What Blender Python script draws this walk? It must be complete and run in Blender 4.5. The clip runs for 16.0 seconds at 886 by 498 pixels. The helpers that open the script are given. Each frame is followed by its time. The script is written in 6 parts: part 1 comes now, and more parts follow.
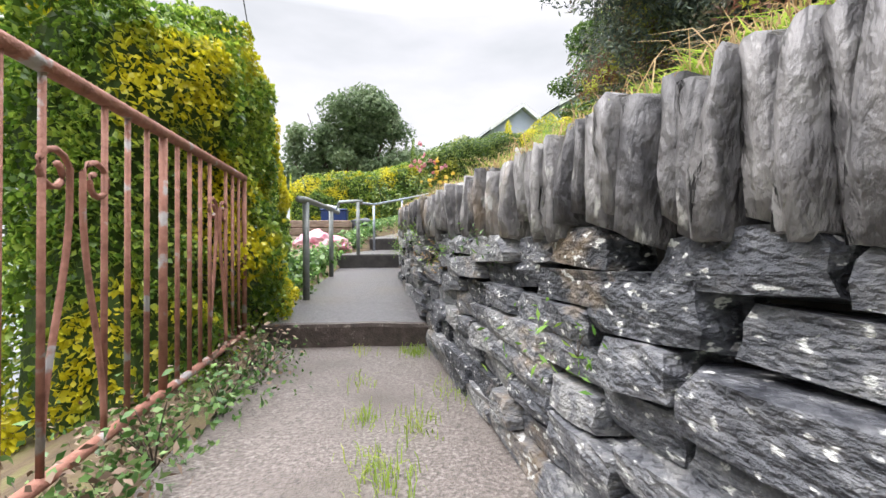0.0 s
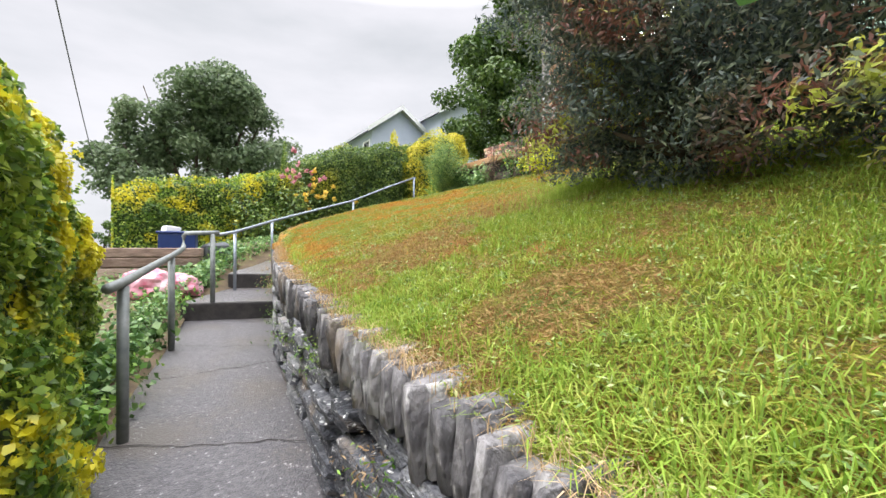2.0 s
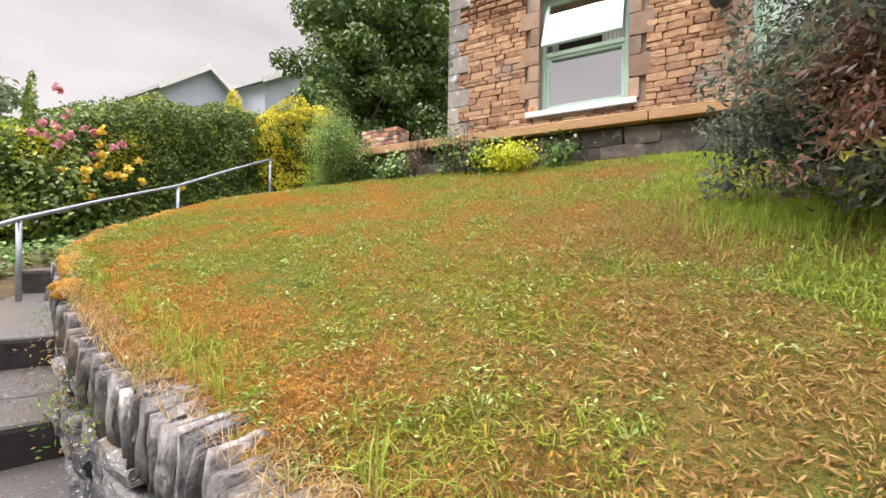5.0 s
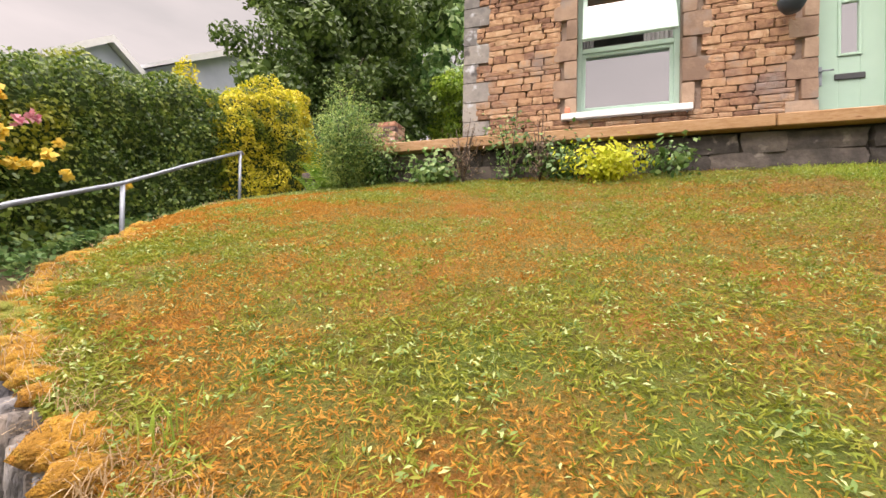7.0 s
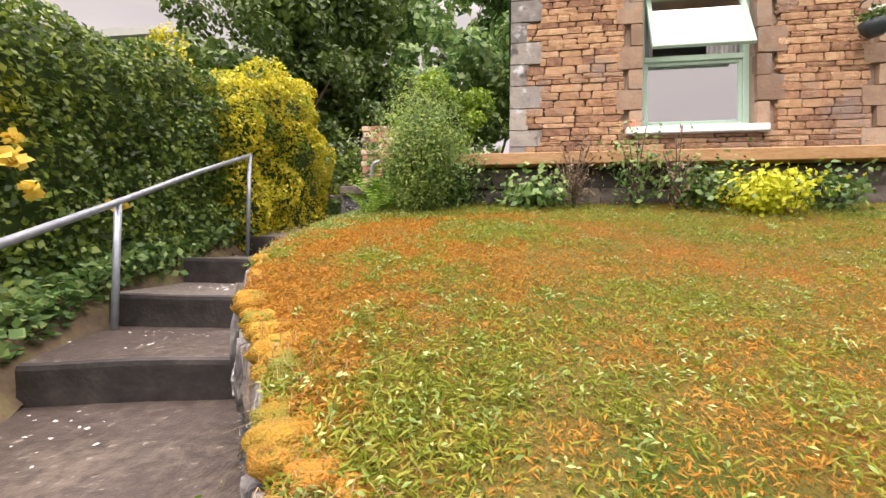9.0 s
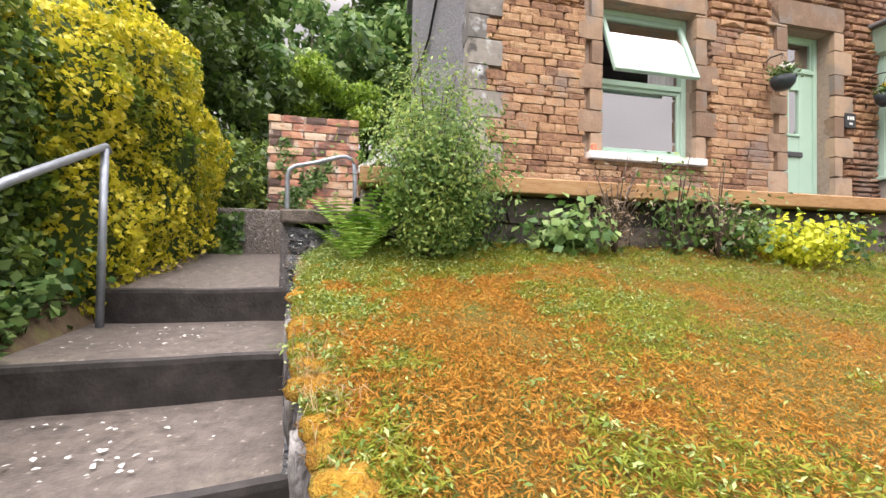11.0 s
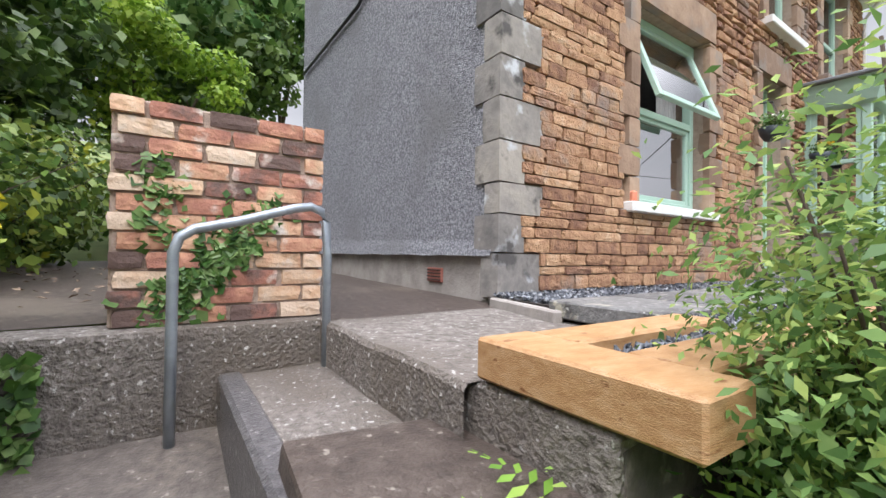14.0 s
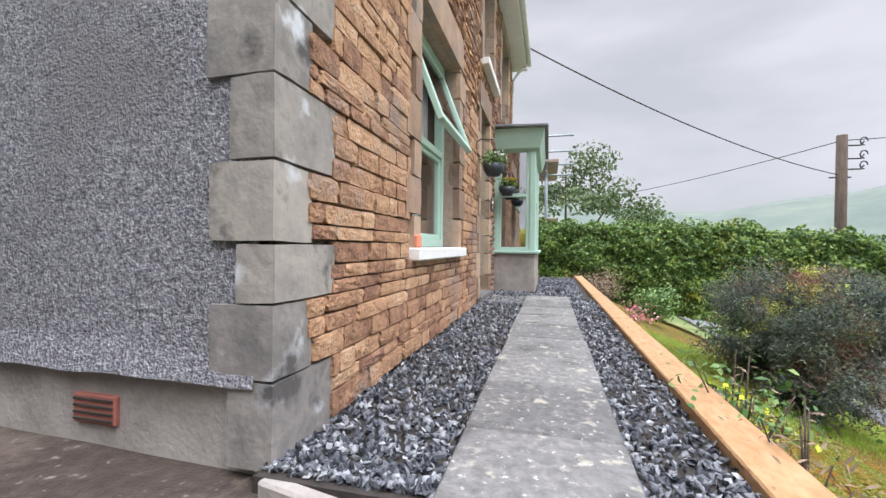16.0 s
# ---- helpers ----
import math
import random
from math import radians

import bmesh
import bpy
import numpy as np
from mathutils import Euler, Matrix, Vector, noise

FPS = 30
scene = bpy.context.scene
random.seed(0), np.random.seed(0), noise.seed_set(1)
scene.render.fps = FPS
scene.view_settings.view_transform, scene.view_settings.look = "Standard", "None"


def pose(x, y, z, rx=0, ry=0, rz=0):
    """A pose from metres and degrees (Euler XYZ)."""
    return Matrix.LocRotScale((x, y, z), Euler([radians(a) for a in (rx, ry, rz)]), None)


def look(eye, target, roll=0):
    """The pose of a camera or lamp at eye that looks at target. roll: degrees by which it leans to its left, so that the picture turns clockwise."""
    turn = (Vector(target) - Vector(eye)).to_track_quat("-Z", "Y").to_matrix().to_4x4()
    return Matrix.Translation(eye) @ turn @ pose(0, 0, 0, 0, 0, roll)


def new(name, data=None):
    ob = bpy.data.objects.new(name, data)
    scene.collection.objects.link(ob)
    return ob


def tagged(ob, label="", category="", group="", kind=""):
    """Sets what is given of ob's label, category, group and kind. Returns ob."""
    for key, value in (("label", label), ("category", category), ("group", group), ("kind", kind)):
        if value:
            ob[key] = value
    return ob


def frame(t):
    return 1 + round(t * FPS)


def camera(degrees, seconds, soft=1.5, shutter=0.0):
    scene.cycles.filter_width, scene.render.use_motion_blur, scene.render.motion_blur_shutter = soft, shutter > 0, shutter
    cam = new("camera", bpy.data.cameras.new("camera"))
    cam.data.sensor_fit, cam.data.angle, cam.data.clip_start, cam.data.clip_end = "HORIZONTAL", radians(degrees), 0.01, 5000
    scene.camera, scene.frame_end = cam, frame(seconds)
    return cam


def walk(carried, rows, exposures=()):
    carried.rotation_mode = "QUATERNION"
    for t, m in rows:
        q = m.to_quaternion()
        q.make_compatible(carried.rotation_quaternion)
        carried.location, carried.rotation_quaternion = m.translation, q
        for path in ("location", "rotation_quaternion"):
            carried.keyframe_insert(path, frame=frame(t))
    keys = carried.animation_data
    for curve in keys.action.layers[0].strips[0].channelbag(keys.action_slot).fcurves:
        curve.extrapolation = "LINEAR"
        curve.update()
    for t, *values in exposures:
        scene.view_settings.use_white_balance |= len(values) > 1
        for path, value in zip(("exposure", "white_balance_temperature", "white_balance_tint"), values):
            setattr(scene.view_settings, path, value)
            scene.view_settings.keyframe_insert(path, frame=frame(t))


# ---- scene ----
cam = camera(93.4, 16.0)
METRES, EYE, TILT, LEAN, TURN = 13.6, 0.6, 0.0, 0.0, -15.3
ROWS = [
    (0.0, 0.0, 0.0, 0.0, 0.01, 0.97, 0.57),
    (0.5, -0.004, 0.0139, 0.0158, -1.93, 0.85, 0.4),
    (1.0, -0.0066, 0.0269, 0.0301, -6.85, 0.78, 0.12),
    (1.5, -0.0077, 0.046, 0.0442, -12.41, 0.47, 0.02),
    (2.0, -0.0163, 0.0681, 0.0499, -17.72, 0.15, -0.1),
    (2.5, -0.0194, 0.0909, 0.058, -22.32, -0.18, -0.32),
    (3.0, -0.0225, 0.1258, 0.063, -26.51, -0.42, -0.48),
    (3.5, -0.0326, 0.1593, 0.0632, -31.11, -0.59, -0.61),
    (6.0, -0.0619, 0.3288, 0.0825, -51.12, -0.16, -0.88),
    (6.5, -0.0651, 0.3656, 0.0847, -53.69, 0.16, -0.92),
    (7.0, -0.0643, 0.4024, 0.0846, -55.81, 0.47, -0.92),
    (7.5, -0.064, 0.4396, 0.0878, -57.53, 0.72, -0.93),
    (8.0, -0.0648, 0.4766, 0.0913, -59.43, 0.86, -0.92),
    (8.5, -0.0621, 0.5115, 0.0998, -62.1, 0.92, -0.93),
    (9.0, -0.061, 0.5397, 0.1072, -65.75, 1.0, -0.93),
    (11.5, 0.0175, 0.6698, 0.1453, -91.38, 1.1, -0.8),
    (12.0, 0.0396, 0.6867, 0.1537, -94.66, 1.11, -0.79),
    (12.5, 0.0655, 0.7008, 0.1582, -97.15, 1.08, -0.79),
    (13.0, 0.0921, 0.715, 0.1735, -99.31, 1.0, -0.82),
    (13.5, 0.1183, 0.731, 0.1826, -102.73, 0.92, -0.82),
    (14.0, 0.1454, 0.74, 0.193, -108.61, 0.78, -0.79),
    (14.5, 0.1762, 0.7429, 0.2075, -116.85, 0.67, -0.81),
    (15.0, 0.2023, 0.7458, 0.215, -127.11, 0.6, -0.8),
    (15.5, 0.2247, 0.7366, 0.2253, -138.75, 0.31, -0.75),
    (16.0, 0.2436, 0.7186, 0.2296, -150.49, -0.39, -0.6),
]
walk(cam, [(t, pose(0, 0, EYE, TILT, LEAN, TURN) @ pose(METRES * x, METRES * y, METRES * z, 90 + pitch, roll, yaw)) for t, x, y, z, yaw, pitch, roll in ROWS],
     exposures=[(0.0, 1.4, 6350, 10), (1.0, 1.28, 6350, 10), (3.5, 1.2, 6350, 10), (6.0, 1.08, 7200, 18), (9.0, 1.08, 7300, 20), (12.5, 1.15, 6350, 12), (15.0, 0.85, 6150, 11), (16.0, 0.9, 6150, 11)])

# ---- light ----
world = bpy.data.worlds.new("overcast")
scene.world = world
world.use_nodes = True
wn, wl = world.node_tree.nodes, world.node_tree.links
wn.clear()
w_out = wn.new("ShaderNodeOutputWorld")
w_bg = wn.new("ShaderNodeBackground")
w_sky = wn.new("ShaderNodeTexSky")
w_sky.sky_type = "NISHITA"
w_sky.sun_disc = False
w_sky.sun_elevation, w_sky.sun_rotation = radians(52), radians(235)
w_hsv = wn.new("ShaderNodeHueSaturation")
w_hsv.inputs["Saturation"].default_value = 0.25
w_hsv.inputs["Value"].default_value = 0.07
w_tex = wn.new("ShaderNodeTexCoord")
w_map = wn.new("ShaderNodeMapping")
w_map.inputs["Scale"].default_value = (1.0, 1.0, 3.2)
w_noise = wn.new("ShaderNodeTexNoise")
w_noise.inputs["Scale"].default_value = 2.3
w_noise.inputs["Detail"].default_value = 6
w_ramp = wn.new("ShaderNodeValToRGB")
w_ramp.color_ramp.elements[0].position, w_ramp.color_ramp.elements[0].color = 0.36, (0.33, 0.333, 0.347, 1)
w_ramp.color_ramp.elements[1].position, w_ramp.color_ramp.elements[1].color = 0.62, (0.43, 0.42, 0.437, 1)
w_sep = wn.new("ShaderNodeSeparateXYZ")
w_zen = wn.new("ShaderNodeMapRange")          # an overcast sky is brighter overhead
w_zen.inputs["From Min"].default_value, w_zen.inputs["From Max"].default_value = 0.5, 1.0
w_zen.inputs["To Min"].default_value, w_zen.inputs["To Max"].default_value = 1.0, 10.0
w_mul = wn.new("ShaderNodeVectorMath")
w_mul.operation = "SCALE"
w_mix = wn.new("ShaderNodeMix")
w_mix.data_type = "RGBA"
w_mix.inputs["Factor"].default_value = 0.88
wl.new(w_tex.outputs["Generated"], w_map.inputs["Vector"])
wl.new(w_map.outputs[0], w_noise.inputs["Vector"])
wl.new(w_noise.outputs["Fac"], w_ramp.inputs[0])
wl.new(w_tex.outputs["Generated"], w_sep.inputs[0])
wl.new(w_sep.outputs["Z"], w_zen.inputs["Value"])
wl.new(w_ramp.outputs[0], w_mul.inputs[0])
wl.new(w_zen.outputs[0], w_mul.inputs["Scale"])
wl.new(w_sky.outputs[0], w_hsv.inputs["Color"])
wl.new(w_hsv.outputs[0], w_mix.inputs["A"])
wl.new(w_mul.outputs[0], w_mix.inputs["B"])
wl.new(w_mix.outputs["Result"], w_bg.inputs["Color"])
w_bg.inputs["Strength"].default_value = 1.0
wl.new(w_bg.outputs[0], w_out.inputs[0])

sun = new("sun", bpy.data.lights.new("sun", "SUN"))
sun.data.energy, sun.data.angle, sun.data.color = 1.5, radians(40), (1.0, 0.96, 0.9)
sun.matrix_world = look((-30, 22, 48), (0, 0, 0))

# ---- materials ----


def mat(name, cols, scale=8.0, rough=0.8, bump=0.0, bscale=None, detail=6.0, spread=0.5, metal=0.0, spec=0.4, island=0.0,
        obj=0.0, spots=None, trans=0.0, stretch=(1, 1, 1), bdist=0.01):
    """A noise-driven surface. cols: colours along a ramp; spots: (colour, scale, low, high) of a second, larger pattern."""
    m = bpy.data.materials.new(name)
    m.use_nodes = True
    n, l = m.node_tree.nodes, m.node_tree.links
    b = n["Principled BSDF"]
    b.inputs["Roughness"].default_value, b.inputs["Metallic"].default_value = rough, metal
    b.inputs["Specular IOR Level"].default_value = spec
    geo = n.new("ShaderNodeNewGeometry")
    mp = n.new("ShaderNodeMapping")
    mp.inputs["Scale"].default_value = stretch
    l.new(geo.outputs["Position"], mp.inputs["Vector"])
    nz = n.new("ShaderNodeTexNoise")
    nz.inputs["Scale"].default_value, nz.inputs["Detail"].default_value = scale, detail
    nz.inputs["Roughness"].default_value = 0.62
    l.new(mp.outputs[0], nz.inputs["Vector"])
    fac = nz.outputs["Fac"]

    def add(a, out, k):
        mul = n.new("ShaderNodeMath")
        mul.operation = "MULTIPLY_ADD"
        sub = n.new("ShaderNodeMath")
        sub.operation = "SUBTRACT"
        sub.inputs[1].default_value = 0.5
        l.new(out, sub.inputs[0])
        l.new(sub.outputs[0], mul.inputs[0])
        mul.inputs[1].default_value = k
        l.new(a, mul.inputs[2])
        return mul.outputs[0]

    if island:
        fac = add(fac, geo.outputs["Random Per Island"], island)
    if obj:
        oi = n.new("ShaderNodeObjectInfo")
        fac = add(fac, oi.outputs["Random"], obj)
    ramp = n.new("ShaderNodeValToRGB")
    e = ramp.color_ramp.elements
    lo, hi = 0.5 - spread / 2, 0.5 + spread / 2
    while len(e) < len(cols):
        e.new(0.5)
    for k, c in enumerate(cols):
        e[k].position = lo + (hi - lo) * k / max(1, len(cols) - 1)
        e[k].color = (*c, 1)
    l.new(fac, ramp.inputs[0])
    col = ramp.outputs[0]
    for sp in (spots or ()):
        c, sc, s0, s1 = sp
        nz2 = n.new("ShaderNodeTexNoise")
        nz2.inputs["Scale"].default_value, nz2.inputs["Detail"].default_value = sc, 4
        l.new(mp.outputs[0], nz2.inputs["Vector"])
        mr = n.new("ShaderNodeMapRange")
        mr.inputs["From Min"].default_value, mr.inputs["From Max"].default_value = s0, s1
        l.new(add(nz2.outputs["Fac"], nz.outputs["Fac"], 0.45), mr.inputs["Value"])
        mx = n.new("ShaderNodeMix")
        mx.data_type = "RGBA"
        l.new(mr.outputs[0], mx.inputs["Factor"])
        l.new(col, mx.inputs["A"])
        mx.inputs["B"].default_value = (*c, 1)
        col = mx.outputs["Result"]
    l.new(col, b.inputs["Base Color"])
    if trans:
        tr = n.new("ShaderNodeBsdfTranslucent")
        l.new(col, tr.inputs["Color"])
        ms = n.new("ShaderNodeMixShader")
        ms.inputs[0].default_value = trans
        l.new(b.outputs[0], ms.inputs[1])
        l.new(tr.outputs[0], ms.inputs[2])
        l.new(ms.outputs[0], n["Material Output"].inputs[0])
    if bump:
        nb = n.new("ShaderNodeTexNoise")
        nb.inputs["Scale"].default_value, nb.inputs["Detail"].default_value = bscale or scale * 4, 5
        l.new(mp.outputs[0], nb.inputs["Vector"])
        bp = n.new("ShaderNodeBump")
        bp.inputs["Strength"].default_value, bp.inputs["Distance"].default_value = bump, bdist
        l.new(nb.outputs["Fac"], bp.inputs["Height"])
        l.new(bp.outputs[0], b.inputs["Normal"])
    return m


M_LAWN = mat("lawn_thatch", [(0.06, 0.07, 0.01), (0.15, 0.14, 0.02), (0.27, 0.18, 0.03), (0.38, 0.25, 0.05)], 85.0, 0.95, 1.0, 130, spread=0.4,
             spots=[((0.34, 0.145, 0.024), 2.2, 0.52, 0.68), ((0.12, 0.165, 0.018), 1.6, 0.56, 0.68)], bdist=0.05)
M_TURF = mat("mown_grass", [(0.12, 0.17, 0.016), (0.20, 0.25, 0.024), (0.29, 0.31, 0.036), (0.38, 0.32, 0.07)], 16.0, 0.75, spread=0.62, island=0.34, trans=0.32)
M_RUSSET = mat("russet_moss", [(0.29, 0.125, 0.018), (0.41, 0.185, 0.024), (0.48, 0.24, 0.034), (0.49, 0.32, 0.07)], 14.0, 0.85, spread=0.6, island=0.28, trans=0.25)
M_WITHER = mat("withered_grass", [(0.16, 0.085, 0.03), (0.28, 0.16, 0.055), (0.38, 0.25, 0.10), (0.30, 0.29, 0.06)], 14.0, 0.85, spread=0.6, island=0.4, trans=0.3)
M_WEED = mat("downy_weed_leaf", [(0.12, 0.2, 0.04), (0.24, 0.33, 0.09), (0.42, 0.48, 0.2)], 6.0, 0.65, spread=0.6, island=0.7, trans=0.25)
M_STRAW = mat("dry_grass", [(0.26, 0.17, 0.08), (0.44, 0.30, 0.16), (0.56, 0.42, 0.25)], 5, 0.9, island=0.6, trans=0.4)
M_BLADE = mat("fresh_grass", [(0.16, 0.26, 0.03), (0.28, 0.40, 0.05), (0.42, 0.46, 0.1)], 3, 0.7, island=0.4, trans=0.45)
M_MOSS = mat("golden_moss", [(0.20, 0.09, 0.012), (0.42, 0.215, 0.02), (0.56, 0.36, 0.055)], 40, 0.95, 1.0, 160, island=0.3, spread=0.6, bdist=0.02, spots=[((0.20, 0.22, 0.03), 6, 0.54, 0.66), ((0.5, 0.22, 0.03), 3, 0.56, 0.68)])
M_SLATE = mat("wall_slate", [(0.022, 0.024, 0.03), (0.07, 0.073, 0.085), (0.15, 0.152, 0.165), (0.30, 0.295, 0.29)], 20, 0.48, 1.0, 55, spread=0.5, obj=0.4, stretch=(1, 1, 1.8), bdist=0.02,
              spots=[((0.20, 0.15, 0.10), 3, 0.58, 0.75), ((0.62, 0.62, 0.60), 34, 0.63, 0.68)])
M_COPING = mat("coping_slate", [(0.038, 0.036, 0.04), (0.11, 0.105, 0.108), (0.20, 0.19, 0.19), (0.33, 0.32, 0.31)], 17, 0.66, 0.9, 38, spread=0.55, obj=0.4, stretch=(1, 1, 0.5), bdist=0.03,
               spots=[((0.20, 0.155, 0.11), 3, 0.54, 0.72), ((0.46, 0.45, 0.43), 22, 0.64, 0.72)])
M_CORE = mat("wall_core", [(0.02, 0.018, 0.016), (0.06, 0.05, 0.045)], 10, 0.95, 0.6)
M_CONC = mat("worn_concrete", [(0.04, 0.038, 0.041), (0.10, 0.094, 0.098), (0.175, 0.167, 0.168)], 34, 0.33, 0.8, 80, spread=0.5,
             spots=[((0.105, 0.092, 0.08), 1.3, 0.5, 0.66), ((0.38, 0.365, 0.36), 48, 0.65, 0.72)])
M_PATH1 = mat("pebbly_concrete", [(0.055, 0.046, 0.042), (0.145, 0.122, 0.108), (0.33, 0.295, 0.27)], 75, 0.45, 0.9, 110, spread=0.42,
              spots=[((0.09, 0.075, 0.062), 1.6, 0.5, 0.68)])
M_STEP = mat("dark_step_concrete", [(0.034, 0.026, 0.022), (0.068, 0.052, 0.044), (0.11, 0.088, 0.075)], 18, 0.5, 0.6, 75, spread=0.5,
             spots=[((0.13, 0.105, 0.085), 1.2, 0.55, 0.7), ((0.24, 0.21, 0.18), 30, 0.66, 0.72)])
M_TREAD = mat("worn_tread", [(0.065, 0.054, 0.047), (0.125, 0.106, 0.094), (0.19, 0.165, 0.148)], 18, 0.5, 0.6, 75, spread=0.5,
              spots=[((0.16, 0.135, 0.11), 1.2, 0.55, 0.7), ((0.30, 0.27, 0.24), 30, 0.66, 0.72)])
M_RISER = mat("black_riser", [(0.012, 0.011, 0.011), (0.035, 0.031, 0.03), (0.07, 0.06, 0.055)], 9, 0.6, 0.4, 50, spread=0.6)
M_LAND = mat("pitted_concrete", [(0.085, 0.072, 0.063), (0.18, 0.158, 0.142), (0.30, 0.272, 0.25)], 30, 0.7, 1.0, 60, spread=0.42, bdist=0.02,
             spots=[((0.12, 0.098, 0.08), 1.1, 0.53, 0.72), ((0.46, 0.44, 0.42), 46, 0.63, 0.71)])
M_GREY = mat("grey_paving", [(0.075, 0.074, 0.075), (0.15, 0.147, 0.146), (0.24, 0.235, 0.23)], 24, 0.6, 0.7, 70, obj=0.3,
             spots=[((0.07, 0.068, 0.066), 3, 0.55, 0.7), ((0.36, 0.34, 0.28), 8, 0.60, 0.69), ((0.42, 0.42, 0.41), 38, 0.65, 0.71)])
M_SAND = mat("red_sandstone", [(0.20, 0.105, 0.07), (0.35, 0.195, 0.115), (0.47, 0.285, 0.165), (0.56, 0.39, 0.26)], 12, 0.9, 0.8, 50, spread=0.6, obj=0.42, island=0.42, bdist=0.025,
             spots=[((0.26, 0.20, 0.175), 1.6, 0.54, 0.74)])
M_DARKSTONE = mat("sooty_stone", [(0.03, 0.027, 0.025), (0.075, 0.065, 0.06), (0.15, 0.125, 0.11)], 6, 0.85, 0.8, 35, obj=0.4, spots=[((0.22, 0.19, 0.17), 9, 0.62, 0.72)])
M_QUOIN = mat("grey_quoin", [(0.15, 0.142, 0.138), (0.25, 0.232, 0.218), (0.35, 0.32, 0.285)], 7, 0.85, 0.45, 30, spread=0.5, obj=0.5,
              spots=[((0.50, 0.52, 0.55), 5, 0.60, 0.72), ((0.09, 0.085, 0.083), 3.5, 0.60, 0.74)])
M_DRESS = mat("brown_dressing", [(0.22, 0.145, 0.105), (0.33, 0.225, 0.16), (0.42, 0.30, 0.215)], 5, 0.85, 0.6, 30, spread=0.5, obj=0.6,
              spots=[((0.22, 0.195, 0.18), 2.0, 0.52, 0.72)])
M_MORTAR = mat("mortar", [(0.26, 0.19, 0.155), (0.38, 0.30, 0.25)], 20, 0.95, 0.6, 80)
M_ROUGHCAST = mat("roughcast", [(0.11, 0.11, 0.125), (0.28, 0.28, 0.31), (0.56, 0.56, 0.61)], 60, 0.9, 1.0, 95, spread=0.34, bdist=0.04,
                  spots=[((0.25, 0.245, 0.255), 0.8, 0.55, 0.8)])
M_PLINTH = mat("plinth_render", [(0.20, 0.18, 0.165), (0.32, 0.29, 0.27), (0.42, 0.39, 0.365)], 5, 0.85, 0.6, 45)
M_SLATECHIP = mat("slate_chips", [(0.022, 0.025, 0.033), (0.07, 0.077, 0.095), (0.15, 0.16, 0.185), (0.33, 0.34, 0.36)], 15, 0.55, island=0.75, spread=0.75)
M_TIMBER = mat("new_timber", [(0.28, 0.14, 0.055), (0.39, 0.225, 0.105), (0.46, 0.30, 0.17)], 9, 0.55, 0.35, 60, stretch=(3, 1.2, 6), spots=[((0.20, 0.085, 0.03), 7, 0.66, 0.74)])
M_OLDWOOD = mat("old_planks", [(0.16, 0.11, 0.085), (0.29, 0.21, 0.165), (0.40, 0.31, 0.25)], 6, 0.85, 0.5, 50, obj=0.4, stretch=(1, 1, 6))
M_PAINT = mat("sage_paint", [(0.36, 0.52, 0.45), (0.42, 0.58, 0.50)], 3, 0.42, 0.05, 40)
M_DOOR = mat("mint_door_paint", [(0.38, 0.56, 0.46), (0.43, 0.61, 0.51)], 2, 0.38, 0.05, 40)
M_WHITE = mat("white_paint", [(0.70, 0.70, 0.70), (0.82, 0.82, 0.82)], 6, 0.5, 0.1, 50)
M_STEEL = mat("galvanised_steel", [(0.24, 0.27, 0.31), (0.38, 0.42, 0.47)], 14, 0.42, 0.15, 90, metal=0.55)
M_OLDSTEEL = mat("weathered_steel", [(0.12, 0.135, 0.13), (0.24, 0.25, 0.24)], 16, 0.55, 0.2, 90, metal=0.4)
M_RUST = mat("rusty_iron", [(0.14, 0.06, 0.04), (0.26, 0.115, 0.08), (0.36, 0.18, 0.13)], 18, 0.75, 0.5, 90, spread=0.5, spots=[((0.30, 0.28, 0.27), 9, 0.64, 0.72)])
M_DARKIRON = mat("black_iron", [(0.015, 0.015, 0.017), (0.04, 0.04, 0.045)], 12, 0.45)
M_BRICK = mat("old_brick", [(0.13, 0.085, 0.075), (0.34, 0.15, 0.11), (0.50, 0.26, 0.17), (0.58, 0.38, 0.25), (0.62, 0.48, 0.37)], 7, 0.85, 0.6, 60, spread=0.72, obj=0.85,
              spots=[((0.56, 0.50, 0.45), 8, 0.60, 0.74)])
M_HEDGE = mat("privet_leaf", [(0.06, 0.125, 0.016), (0.17, 0.28, 0.035), (0.36, 0.46, 0.07)], 2.0, 0.38, island=0.6, trans=0.42, spots=[((0.60, 0.54, 0.025), 1.5, 0.51, 0.58)])
M_DKHEDGE = mat("dark_hedge_leaf", [(0.04, 0.085, 0.016), (0.105, 0.185, 0.032), (0.24, 0.32, 0.06)], 2.0, 0.42, island=0.6, trans=0.28, spots=[((0.34, 0.36, 0.035), 0.9, 0.60, 0.70)])
M_GOLD = mat("golden_privet_leaf", [(0.32, 0.34, 0.025), (0.64, 0.57, 0.035), (0.80, 0.70, 0.09)], 2.0, 0.42, island=0.55, trans=0.42, spots=[((0.15, 0.24, 0.025), 1.3, 0.58, 0.68)])
M_LEAF = mat("tree_leaf", [(0.03, 0.065, 0.012), (0.075, 0.135, 0.025), (0.14, 0.21, 0.045)], 0.6, 0.5, island=0.5, trans=0.25)
M_LIME = mat("bright_leaf", [(0.08, 0.16, 0.012), (0.2, 0.33, 0.03), (0.36, 0.48, 0.06)], 0.9, 0.5, island=0.5, trans=0.35)
